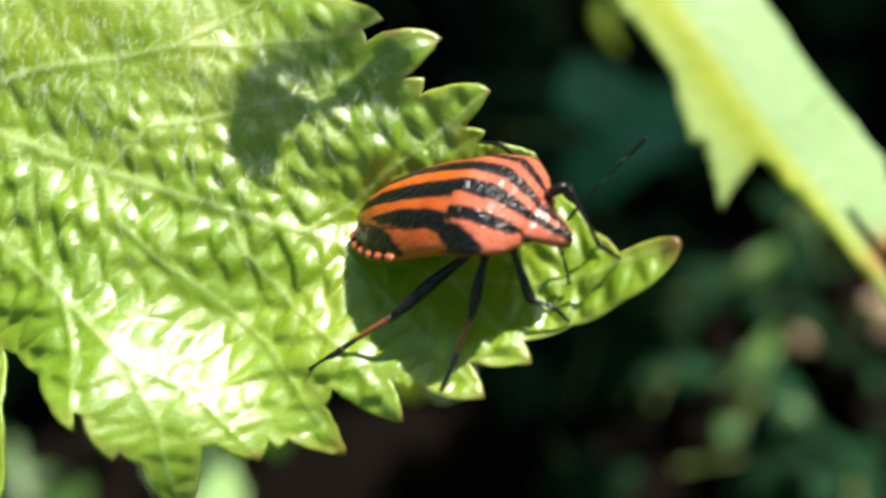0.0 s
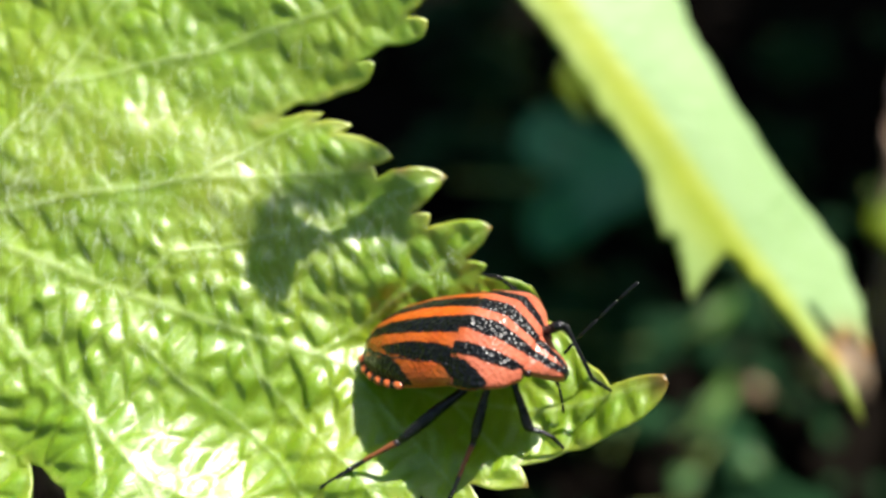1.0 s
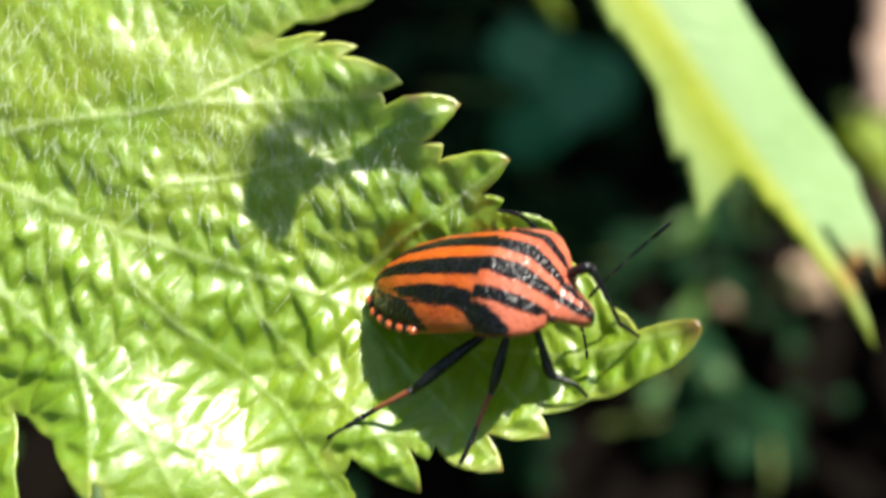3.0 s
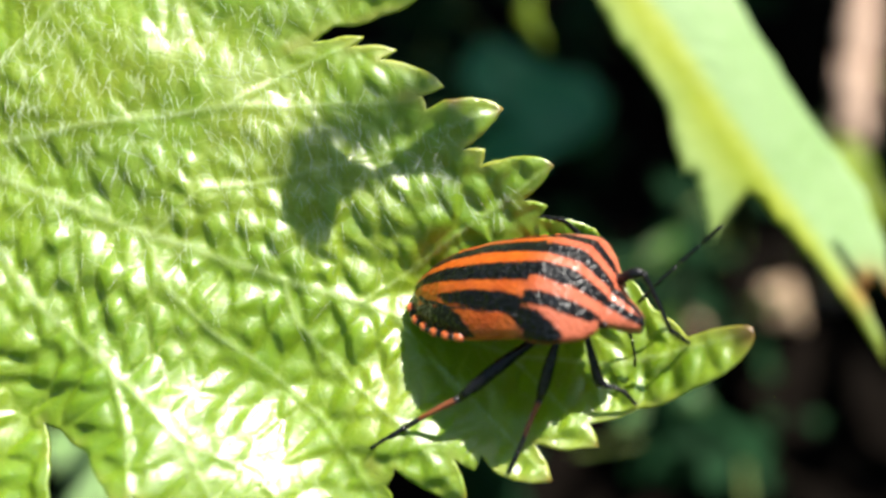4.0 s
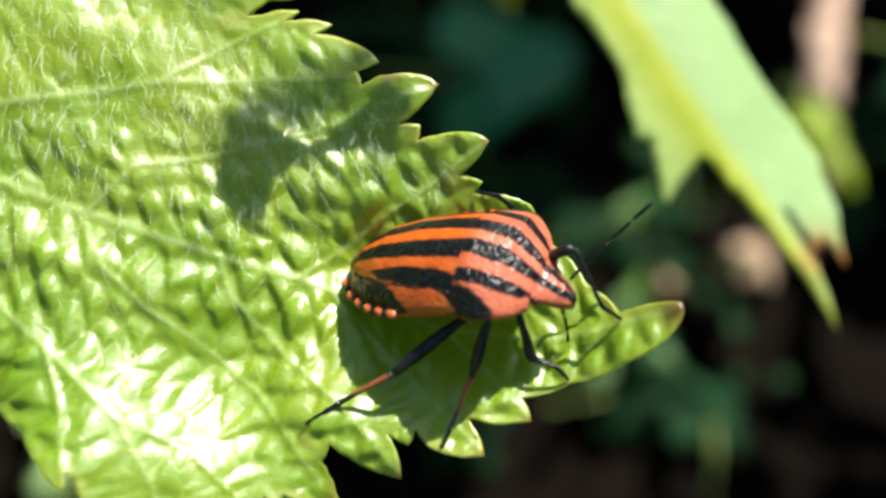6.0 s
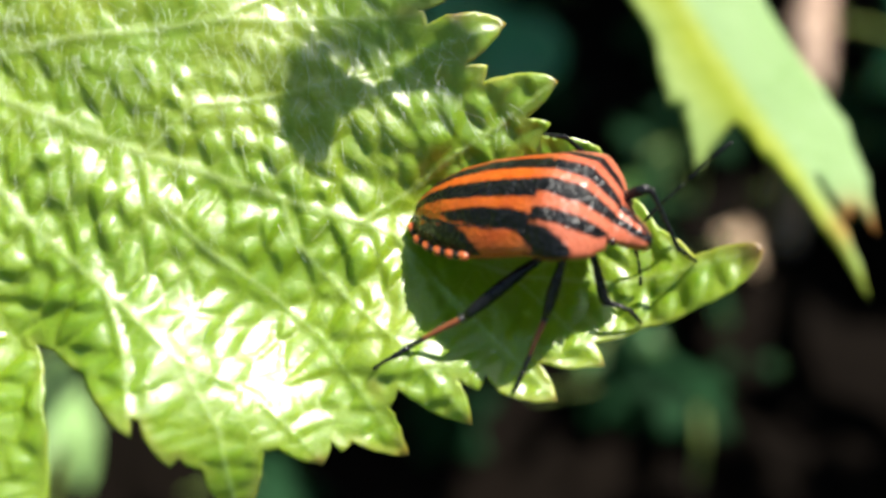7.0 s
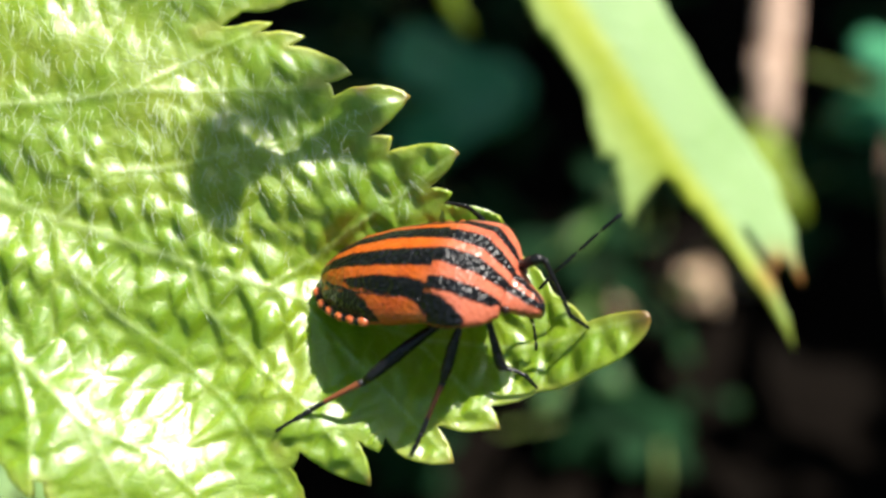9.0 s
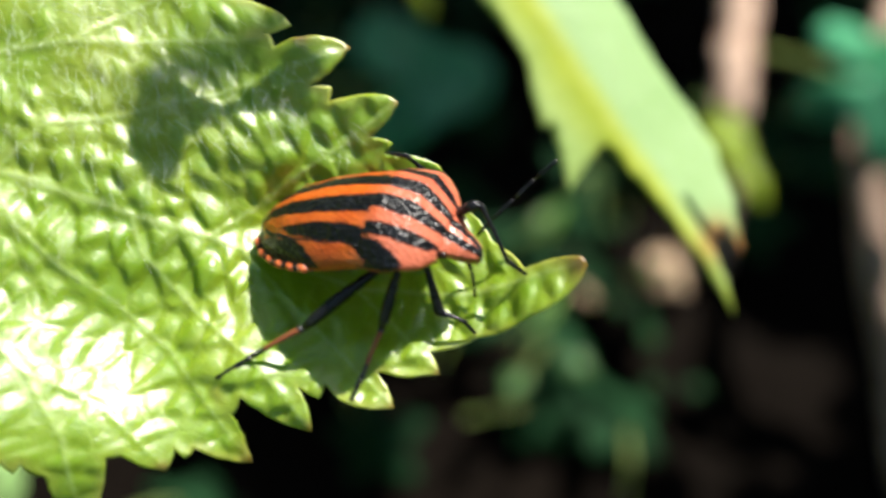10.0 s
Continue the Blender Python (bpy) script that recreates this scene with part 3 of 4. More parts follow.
def ball(rx, ry, rz, around=12, rings=8):
    """Vertices and faces of a small egg-shaped body."""
    verts = [(0, 0, rz), (0, 0, -rz)]
    for j in range(1, rings):
        b = math.pi * j / rings
        verts += [(rx * math.sin(b) * math.cos(2 * math.pi * k / around), ry * math.sin(b) * math.sin(2 * math.pi * k / around), rz * math.cos(b)) for k in range(around)]
    at = lambda j, k: 2 + (j - 1) * around + k % around
    faces = [(0, at(1, k), at(1, k + 1)) for k in range(around)] + [(1, at(rings - 1, k + 1), at(rings - 1, k)) for k in range(around)]
    faces += [(at(j, k), at(j + 1, k), at(j + 1, k + 1), at(j, k + 1)) for j in range(1, rings - 1) for k in range(around)]
    return verts, faces


def shield_bug():
    bug = new("shield_bug")
    bug.matrix_world = bug_pose()
    tagged(bug, "orange and black striped shield bug standing on the vine leaf", "bug")
    to_bug = bug.matrix_world.inverted() @ LEAF_AT

    # trunk: belly and the spotted rim that shows past the shield
    xs = np.linspace(-5.94, 3.6, 76)
    verts, bands = [], []
    around = 40
    for x in xs:
        w, h = float(body_width(x)), float(body_height(x))
        for k in range(around):
            a = 2 * math.pi * k / around
            y = math.cos(a)
            z = math.sin(a)
            verts.append((x, w * y + bend(x), spine(x) + (h * 0.84 * max(0, 1 - abs(y) ** 2.0) ** 0.85 if z > 0 else -(0.35 + 0.38 * h) * max(0, 1 - abs(y) ** 2.4) ** 0.6)))
            bands.append(float(np.interp(x, [-2.3, -1.7], [0.3, -0.3])))
    faces = [(i * around + k, i * around + (k + 1) % around, (i + 1) * around + (k + 1) % around, (i + 1) * around + k) for i in range(len(xs) - 1) for k in range(around)]
    faces += [tuple(range(around - 1, -1, -1)), tuple(range((len(xs) - 1) * around, len(xs) * around))]
    finish("abdomen", verts, faces, SHELL, bug, "orange abdomen, black towards the tail", {"band": bands, "sheen": [0.0] * len(verts)})
    # the rim's swollen segments, orange and black by turns: all along the tail, and past the wing on one flank
    for side, first, last in ((-1, -5.62, -2.15), (1, -3.9, 0.5)):
        for i, x in enumerate(np.arange(first, last, 0.345)):
            pale = i % 2 == 0
            rim = ball(0.31 if pale else 0.24, 0.27 if pale else 0.25, 0.21 if pale else 0.19)
            w = float(body_width(x))
            slope = (float(body_width(x + 0.1)) - float(body_width(x - 0.1))) / 0.2
            turn = Matrix.Rotation(math.atan(side * slope), 4, "Z")
            place = Matrix.Translation((x, side * w * 0.985 + bend(x), spine(x) + (0.02 if side < 0 else 0.13)))
            v = [tuple(place @ turn @ Vector(q)) for q in rim[0]]
            finish("rim_segment", v, rim[1], SHELL, bug, "orange rim segment" if pale else "black rim segment", {"band": [-0.4 if pale else 0.4] * len(v), "sheen": [0.35] * len(v)})

    def shield_half(x):
        return float(np.interp(x, [-5.75, -5.62, -5.2, -4.4, -3.0, -1.4, 0.2, 1.0], [0.2, 0.55, 1.0, 1.55, 2.1, 2.4, 2.55, 2.75]))

    def shield_band(x, y):
        y = abs(y)
        inner = float(np.interp(x, [-5.5, -4.0, -2.2, -0.8, 0.6], [0.24, 0.36, 0.42, 0.47, 0.50])) - abs(y - float(np.interp(x, [-5.5, -4.0, -2.2, 0.6], [0.36, 0.58, 0.77, 0.80])))
        outer = float(np.interp(x, [-4.3, -3.4, -1.8, -0.3, 0.7], [-0.08, 0.17, 0.35, 0.37, 0.38])) - abs(y - float(np.interp(x, [-4.3, -3.2, -1.8, -0.3, 0.7], [1.35, 1.68, 1.93, 2.12, 2.38])))
        return max(inner, outer)

    plate("scutellum", np.linspace(-5.75, 0.85, 84), shield_half, shield_band, SHELL, bug, 0.16, "orange back shield with four black stripes")

    for side in (1, -1):
        def wing_half(x):
            w = float(body_width(x))
            return shield_half(x) - 0.1, float(np.interp(x, [-3.0, -2.0], [min(w * 0.92, shield_half(x) + 0.75), w * 0.995]))

        def wing_band(x, y):
            a, b = wing_half(x)
            return max(float(np.interp(x, [-5.0, -4.4, -3.0, -2.2, -1.2], [0.2, 0.44, 0.60, 0.50, -0.08])) - abs(abs(y) - b),
                       float(np.interp(x, [-4.8, -3.4, -2.4, -0.2, 0.3, 0.8], [0.17, 0.17, 0.10, 0.06, 0.16, 0.46])) - abs(abs(y) - a - 0.06))
        plate("forewing", np.linspace(-5.0, 0.9, 54), wing_half, wing_band, SHELL, bug, 0.14, "orange forewing edge with black streak", side, 0.08, 14)

    def collar_half(x):
        return float(body_width(x)) * 0.995

    def collar_band(x, y):
        y = abs(y)
        at = lambda xs, c, h: float(np.interp(x, xs, h)) - abs(y - float(np.interp(x, xs, c)))
        return max(at([0.6, 2.0, 2.9, 3.6], [0.64, 0.70, 0.60, 0.46], [0.38, 0.46, 0.36, 0.26]),
                   at([0.6, 2.4, 3.3, 3.6], [1.95, 1.98, 1.60, 1.35], [0.27, 0.32, 0.26, 0.12]),
                   at([0.6, 1.5, 2.0, 2.4, 2.8], [2.85, 3.05, 3.15, 3.1, 2.9], [0.56, 0.56, 0.46, 0.24, -0.1]))

    plate("pronotum", np.linspace(0.55, 3.68, 60), collar_half, collar_band, SHELL, bug, 0.172, "orange pronotum with six black stripes", thick=0.2, across=60)

    def head_half(x):
        return float(np.interp(x, [3.5, 3.85, 4.1, 4.35, 4.8, 5.1, 5.2], [1.35, 1.22, 1.02, 0.84, 0.60, 0.36, 0.12]))

    def head_band(x, y):
        return float(np.interp(x, [3.5, 4.6, 5.15], [0.22, 0.20, 0.15])) - abs(abs(y) - float(np.interp(x, [3.5, 4.6, 5.15], [0.42, 0.30, 0.1])))

    head = plate("head", np.linspace(3.5, 5.2, 32), head_half, head_band, SHELL, bug, 0.08, "small orange head with two black stripes", thick=0.34)
    for side in (1, -1):
        v, f = ball(0.21, 0.19, 0.20, 14, 10)
        v = [(3.82 + q[0], side * 1.24 + q[1], spine(3.82) + 0.02 + q[2]) for q in v]
        finish("eye", v, f, EYE, head, "dark bulging eye")

    # legs: hip on the belly in the bug's space; knee, ankle and claw in the leaf's space
    P = lambda u, v, h: Vector((u, v, h))
    legs = [
        (P(1.2, -1.8, -0.9), [P(0.15, -5.7, 0.6)], P(-2.2, -7.1, -0.25), on_leaf(-3.7, -8.2), LEG_ORANGE, 0.22),
        (P(1.9, -1.8, -0.9), [P(3.65, -5.4, 0.2)], P(2.9, -7.7, -0.15), on_leaf(2.5, -8.7), LEG_ORANGE, 0.20),
        (P(2.9, -1.2, -0.8), [P(6.15, -4.3, 0.0), P(6.4, -4.5, 0.0)], P(7.35, -4.75, -0.2), on_leaf(7.9, -5.2), LEG_BLACK, 0.19),
        (P(2.6, 1.2, -0.6), [P(7.3, 0.2, 1.75), P(7.7, 0.3, 1.8)], P(9.1, -2.0, 0.8), on_leaf(10.0, -2.4), LEG_BLACK, 0.19),
        (P(1.2, 1.6, -0.7), [P(4.8, 2.6, -1.45)], P(4.0, 3.0, -0.7), on_leaf(3.0, 3.2), LEG_BLACK, 0.2),
        (P(0.1, 1.6, -0.7), [P(1.4, 0.4, -1.0)], P(0.4, 0.6, -1.3), on_leaf(-0.3, 0.4), LEG_BLACK, 0.2),
    ]
    for hip, knee, ankle, claw, shin, r in legs:
        leg = new("leg")
        leg.parent = bug
        mid = to_bug @ (knee[0] * MM) / MM
        a = hip
        c, d = (to_bug @ (q * MM) / MM for q in (ankle, claw))
        k2 = to_bug @ (knee[-1] * MM) / MM
        run = [a, a.lerp(mid, 0.5) + Vector((0, 0, 0.08)), mid] if len(knee) == 1 else [a, a.lerp(mid, 0.55), mid, k2]
        pts = bow(run, 5)
        v, f = tube(pts, lerp_list([r * 0.8, r * 0.95, r * 1.2, r * 1.38, r * 1.3, r * 0.8], len(pts)), 10)
        finish("femur", v, f, LEG_BLACK, leg)
        pts = bow([k2, k2.lerp(c, 0.5) + Vector((0, 0, 0.05)), c], 5)
        v, f = tube(pts, lerp_list([r * 0.8, r * 0.58, r * 0.52, r * 0.58], len(pts)), 10)
        end = [min(1, max(0, 0.9 - 5 * q, 4.6 * (q - 0.72) + 0.5)) for q in np.linspace(0, 1, len(pts)) for _ in range(10)]
        finish("tibia", v, f, shin, leg, "rusty orange shin with black ends" if shin is LEG_ORANGE else "", {"end": end})
        pts = bow([c, c.lerp(d, 0.35), c.lerp(d, 0.7), d], 4)
        v, f = tube(pts, [r * (0.62 - 0.25 * i / len(pts)) * (1 + 0.16 * math.sin(i * 1.9)) for i in range(len(pts))], 8)
        finish("tarsus", v, f, LEG_BLACK, leg)

    # feelers
    def feeler(run, label):
        ob = new("antenna")
        ob.parent = bug
        tagged(ob, label)
        pts = [to_bug @ (q * MM) / MM for q in run]
        for i in range(len(pts) - 1):
            a, b = pts[i], pts[i + 1]
            n = 6
            line = [a.lerp(b, 0.04 + 0.92 * k / n) for k in range(n + 1)]
            r = (0.085, 0.075, 0.08, 0.095, 0.09)[min(i, 4)]
            v, f = tube(line, [r * 0.6] + [r] * (n - 1) + [r * 0.55], 8)
            finish("segment", v, f, LEG_BLACK, ob)
        return ob
    far = feeler([P(7.6, -0.9, 0.5), P(8.2, -0.2, 0.9), P(9.2, 0.8, 1.4), P(10.1, 1.7, 1.8), P(11.0, 2.55, 2.2)], "thin black feeler held up and forward")
    feeler([P(7.3, -2.0, 0.2), P(7.5, -2.4, -0.1), P(7.7, -3.1, -0.5), P(7.75, -3.5, -0.9)], "thin black feeler bent down to the leaf")
    return bug, far


# ---- the neighbouring leaf that hangs beyond ----
SIDE_AT = mm_look((-0.889, -36.448, 43.399), (-0.787, -35.205, 41.835), 9.0)
SIDE_CORNERS = [(-16, 21), (-9.2, 10.7), (-6.9, 7.7), (-5.9, 6.1), (-5.5, 3.6), (-4.8, 1.0), (-4.1, 1.4), (-2.8, -3.8), (0, 0), (1.9, -2.3), (4.0, -4.7), (6.4, -7.8), (8.8, -11.4),
                (9.75, -13.0), (9.3, -10.6), (8.3, -7.9), (5.8, -3.7), (8.6, -7.4), (8.9, -5.9), (10.7, -8.3), (10.3, -4), (9, 0), (7.1, 2.8), (4.6, 6.2), (2.5, 9.9), (1.7, 11.2), (-3, 21), (-8, 26)]


def hanging_leaf():
    rng, rnd = np.random.default_rng(7), random.Random(7)
    edge = scallop(SIDE_CORNERS, rnd, 0.5, 0.03)
    uv, faces = sheet(edge, 0.6, rng)
    fold = [(-13, 22), (-5.3, 10.7), (-2.6, 6.5), (-0.4, 3.1), (1.5, 0.2), (5.8, -6), (9.9, -13)]
    d, t = near_line(uv, fold)
    line = np.array([p[:2] for p in bow([(a, b, 0) for a, b in fold], 12)])
    off = uv[:, 0] - np.interp(-uv[:, 1], -line[:, 1], line[:, 0])
    side, d = np.sign(off), np.abs(off) * 0.8
    z = np.where(side < 0, 0.22 * d, -0.40 * d - 0.015 * d * d) + 0.10 * np.sin(uv[:, 0] * 0.6 + uv[:, 1] * 0.25)
    # share of painted yellow backlight, strongest at the fold
    backglow = np.where(side < 0, np.clip(1.0 - d / 5.0, 0.35, 1), np.exp(-(d / 0.5) ** 2))
    v, f = thicken(np.column_stack([uv, z]), faces, 0.2)
    vein = np.exp(-(d / 0.3) ** 2)
    tips = np.array([(10.7, -8.0), (8.7, -7.2)])
    brown = np.exp(-(np.linalg.norm(uv[:, None] - tips[None], axis=2) / 1.5) ** 2).max(1)
    ob = new("hanging_leaf")
    ob.matrix_world = Matrix.Translation(Vector((15.3, 27.1, -21.8)) * MM) @ SIDE_AT.to_3x3().to_4x4()
    tagged(ob, "yellow-green folded vine leaf hanging with its tip down", "leaf")
    finish("blade", v, f, SIDE_LEAF, ob, attrs={"vein": np.concatenate([vein, vein]), "backglow": np.concatenate([backglow, backglow]), "brown": np.concatenate([brown, brown])})
    sv, sf = tube(bow([(-11, 23, -0.5), (-17, 32, -4), (-25, 42, -3), (-34, 56, 6)], 6), lerp_list([0.6, 0.8, 1.1], 19), 8)
    finish("stalk", sv, sf, STALK, ob, "pale green leaf stalk")
    return ob


# ---- other leaves of the vine, far and out of focus ----
def lobed_outline(size, rnd, teeth=0.06, lobes=5, n=90, narrow=1.0):
    """A vine leaf's outline: lobes round the stalk's end, with small teeth."""
    pts = []
    for i in range(n):
        a = 2 * math.pi * i / n
        r = 0.72 + 0.2 * math.cos(lobes * a) + 0.06 * math.cos(a) - 0.35 * math.exp(-((a - math.pi) / 0.25) ** 2)
        r += teeth * ((i % 4) / 3 - 0.5) + rnd.uniform(-0.02, 0.02)
        pts.append((size * r * math.cos(a), size * narrow * r * math.sin(a)))
    return pts


def leaf_mesh_data(size, rnd, bend, narrow=1.0, lobes=5, teeth=0.06, step=9):
    rng = np.random.default_rng(rnd.randrange(1000))
    uv, faces = sheet(lobed_outline(size, rnd, teeth, lobes, 90, narrow), size / step, rng)
    x, y = uv[:, 0] / size, uv[:, 1] / size
    z = size * (bend * (x * x + 0.3 * x) - 0.25 * np.abs(y) + 0.05 * np.sin(6 * x + rnd.uniform(0, 6)) * np.cos(5 * y))
    vein = np.exp(-(y / 0.04) ** 2)
    for k in (0.6, -0.6, 1.3, -1.3):
        vein = np.maximum(vein, np.exp(-((y - math.tan(k) * x) * math.cos(k) / 0.03) ** 2) * (x * math.cos(k) + y * math.sin(k) > 0))
    v, f = thicken(np.column_stack([uv, z]), faces, 0.2)
    return v, f, {"vein": np.concatenate([vein, vein])}


def far_leaf(name, at, size, mat, label, turn, seed, bend=-0.25, narrow=1.0, lobes=5, teeth=0.06, group=""):
    """One leaf with its blade and stalk; at in millimetres, turn in degrees."""
    rnd = random.Random(seed)
    v, f, attrs = leaf_mesh_data(size, rnd, bend, narrow, lobes, teeth)
    ob = new(name)
    ob.matrix_world = pose(at[0] * MM, at[1] * MM, at[2] * MM, *turn)
    tagged(ob, label, "leaf", group)
    finish("blade", v, f, mat, ob, attrs=attrs)
    sv, sf = tube(bow([(-size * 0.42, 0, 0), (-size * 0.8, size * 0.05, -size * 0.15), (-size * 1.2, size * 0.1, -size * 0.5)], 4),
                  lerp_list([size * 0.025, size * 0.035], 9), 6)
    finish("stalk", sv, sf, STALK, ob)
    return ob


def cane(name, run, radii, label, seed, strips=0):
    """A woody stem with its stem mesh and, on old wood, strips of bark that peel."""
    rnd = random.Random(seed)
    pts = bow(run, 10)
    r = lerp_list(radii, len(pts))
    r = [q * (1 + 0.10 * math.sin(i * 0.9) + rnd.uniform(-0.06, 0.06)) for i, q in enumerate(r)]
    v, f = tube(pts, r, 14)
    if not strips:
        return tagged(finish(name, v, f, BARK), label, "stem")
    ob = new(name)
    tagged(ob, label, "stem")
    finish("stem", v, f, BARK, ob)
    for _ in range(strips):
        i = rnd.randrange(3, len(pts) - 12)
        a, n = rnd.uniform(0, 6.28), rnd.randrange(5, 9)
        verts = []
        for k in range(n):
            d = (pts[i + k + 1] - pts[i + k - 1]).normalized()
            e = d.orthogonal().normalized()
            g = d.cross(e)
            out = r[i + k] * (1.06 + 0.35 * (k / n) ** 3)
            for q in (-0.28, 0.0, 0.28):
                verts.append(pts[i + k] + (e * math.cos(a + q) + g * math.sin(a + q)) * (out + (0.25 if q == 0 else 0)))
        faces = [(3 * k + q, 3 * k + q + 1, 3 * k + q + 4, 3 * k + q + 3) for k in range(n - 1) for q in (0, 1)]
        tv, tf = thicken(np.array([tuple(p) for p in verts]), faces, 0.4)
        finish("bark_strip", tv, tf, BARK, ob)
    return ob


def soil():
    """The ground: a fine uneven patch under the vine, running out flat to the horizon."""
    axis = np.unique(np.concatenate([np.linspace(-400, 500, 91), np.linspace(-3000, 3000, 31), np.linspace(-40000, 40000, 9), [-2e6, 2e6]]))
    n = len(axis)
    verts = []
    for y in axis + 200:
        for x in axis:
            near = math.exp(-((x - 50) / 600) ** 2 - ((y - 200) / 600) ** 2)
            z = -300 + near * (9 * noise.noise((x * 0.02, y * 0.02, 0)) + 5 * noise.noise((x * 0.07, y * 0.07, 3)))
            verts.append((x, y, z))
    faces = [(i * n + k, i * n + k + 1, (i + 1) * n + k + 1, (i + 1) * n + k) for i in range(n - 1) for k in range(n - 1)]
    tagged(finish("ground", verts, faces, SOIL), "reddish-brown garden soil, colour darkened for shade", "ground", kind="structure")


def shade_canopy():
    """Unseen foliage, added overhead and around to keep the ground behind in shade but for a few gaps aimed at chosen
    spots.
    """
    rnd = random.Random(21)
    lit = [((-6, -2, 0), 26), ((14, 30, -18), 45), ((51, 153, -246), 11), ((100, 233, -205), 20), ((112, 225, -240), 22), ((-112, 142, -292), 40), ((-48, 141, -231), 18), ((150, 220, -222), 22), ((-146, 152, -262), 16),
           ((-44, 189, -285), 5), ((-100, 166, -287), 6), ((70, 203, -272), 4), ((59, 199, -277), 4), ((2, 157, -115), 8), ((141, 226, -190), 10), ((96, 206, -259), 14), ((88, 235, -180), 22), ((84, 236, -165), 18), ((112, 222, -222), 22), ((100, 209, -206), 18), ((104, 225, -215), 20), ((109, 263, -213), 20), ((115, 300, -207), 16), ((149, 236, -215), 18)]
    gaps = [(x + SUN.x / SUN.z * (120 - z), y + SUN.y / SUN.z * (120 - z), r) for (x, y, z), r in lit]
    kinds = [leaf_mesh_data(rnd.uniform(34, 50), rnd, -0.2, step=4) for _ in range(5)] + [leaf_mesh_data(rnd.uniform(12, 16), rnd, -0.2, step=3) for _ in range(3)]
    verts, faces, vein = [], [], []

    def strew(kind, p, *turn):
        v, f, attrs = kind
        w = np.asarray(v) @ np.array(pose(*p, *turn).to_3x3()).T + np.array(p)
        faces.extend(tuple(i + len(verts) for i in q) for q in f)
        verts.extend(w.tolist())
        vein.extend(attrs["vein"].tolist())

    for i in range(3000):
        p = Vector((rnd.uniform(-220, 560), rnd.uniform(105, 600), rnd.uniform(105, 150)))
        off = p.xy - SUN.xy / SUN.z * (p.z - 120)
        room = min((off - Vector(g[:2])).length - g[2] for g in gaps)
        if room < 13 or (room >= 46 and i % 2):
            continue
        chosen = kinds[rnd.randrange(5) if room > 46 else 5 + rnd.randrange(3)]
        strew(chosen, p, rnd.uniform(-30, 30), rnd.uniform(-30, 30), rnd.uniform(0, 360))
    # unseen leaves added above the eye to cut the skylight
    for _ in range(85):
        p = Vector((rnd.uniform(-300, 380), rnd.uniform(-300, 115), rnd.uniform(165, 280)))
        off = p.xy - SUN.xy / SUN.z * (p.z - 120)
        if min((off - Vector(g[:2])).length - g[2] for g in gaps) < 42:
            continue
        chosen = kinds[rnd.randrange(5)]
        strew(chosen, p, rnd.uniform(-35, 35), rnd.uniform(-35, 35), rnd.uniform(0, 360))
    # unseen lower leaves added on the sunny side to darken the ground
    for _ in range(60):
        p = Vector((rnd.uniform(110, 420), rnd.uniform(-170, 110), rnd.uniform(70, 170)))
        off = p.xy - SUN.xy / SUN.z * (p.z - 120)
        if min((off - Vector(g[:2])).length - g[2] for g in gaps) < 42:
            continue
        chosen = kinds[rnd.randrange(5)]
        strew(chosen, p, rnd.uniform(-35, 35), rnd.uniform(-35, 35), rnd.uniform(0, 360))
    # unseen curtain of leaves added under the lit leaf, hiding sky from the ground
    for _ in range(330):
        z = rnd.uniform(-215, -65)
        p = Vector((rnd.uniform(-300, 330), (44 - z) * 0.54 - 88 - rnd.uniform(0, 150), z))
        chosen = kinds[rnd.randrange(5)]
        strew(chosen, p, rnd.uniform(-40, 40), rnd.uniform(-35, 35), rnd.uniform(0, 360))
    # unseen ring of leaves added all round against low sky, for greener fill
    for i in range(1500):
        a = rnd.uniform(2.4, 2.4 + 2 * math.pi)
        far = 430 if a < 6.0 else 470
        p = Vector((far * math.cos(a) + (0 if a < 6.0 else 60), far * math.sin(a) + (40 if a < 6.0 else 190), rnd.uniform(-290, 330 if a < 6.0 else 130)))
        chosen = kinds[rnd.randrange(5)]
        strew(chosen, p, rnd.uniform(40, 110), rnd.uniform(-30, 30), math.degrees(a) - 90 + rnd.uniform(-40, 40))
    ob = finish("shade_foliage", verts, faces, FOLIAGE, attrs={"vein": vein})
    tagged(ob, "unseen green foliage overhead and around, added to block light", "foliage", kind="stuff")


def shadow_leaf(tip, lift, foot, label, seed):
    """An unseen leaf tip added above the view to throw a shadow on the lit blade; its stalk runs up along the light."""
    rng, rnd = np.random.default_rng(seed), random.Random(seed)
    uv, faces = sheet(scallop(tip, rnd, 0.5, 0.04), 0.6, rng)
    z = leaf_form(uv) * 0.4 + 0.2 * np.sin(uv[:, 0])
    v, f = thicken(np.column_stack([uv, z]), faces, 0.2)
    ob = new("shadow_leaf")
    ob.matrix_world = Matrix.Translation(SUN * lift * MM) @ LEAF_AT
    tagged(ob, label, "leaf")
    finish("blade", v, f, THIN_LEAF, ob, attrs={"vein": np.zeros(len(v))})
    ray = LEAF_AT.to_3x3().inverted() @ SUN
    foot = Vector((*foot, 0))
    sv, sf = tube(bow([foot, foot + ray * 10, foot + ray * 30, foot + ray * 75], 5), lerp_list([0.3, 0.5, 0.7], 16), 8)
    finish("stalk", sv, sf, STALK, ob)


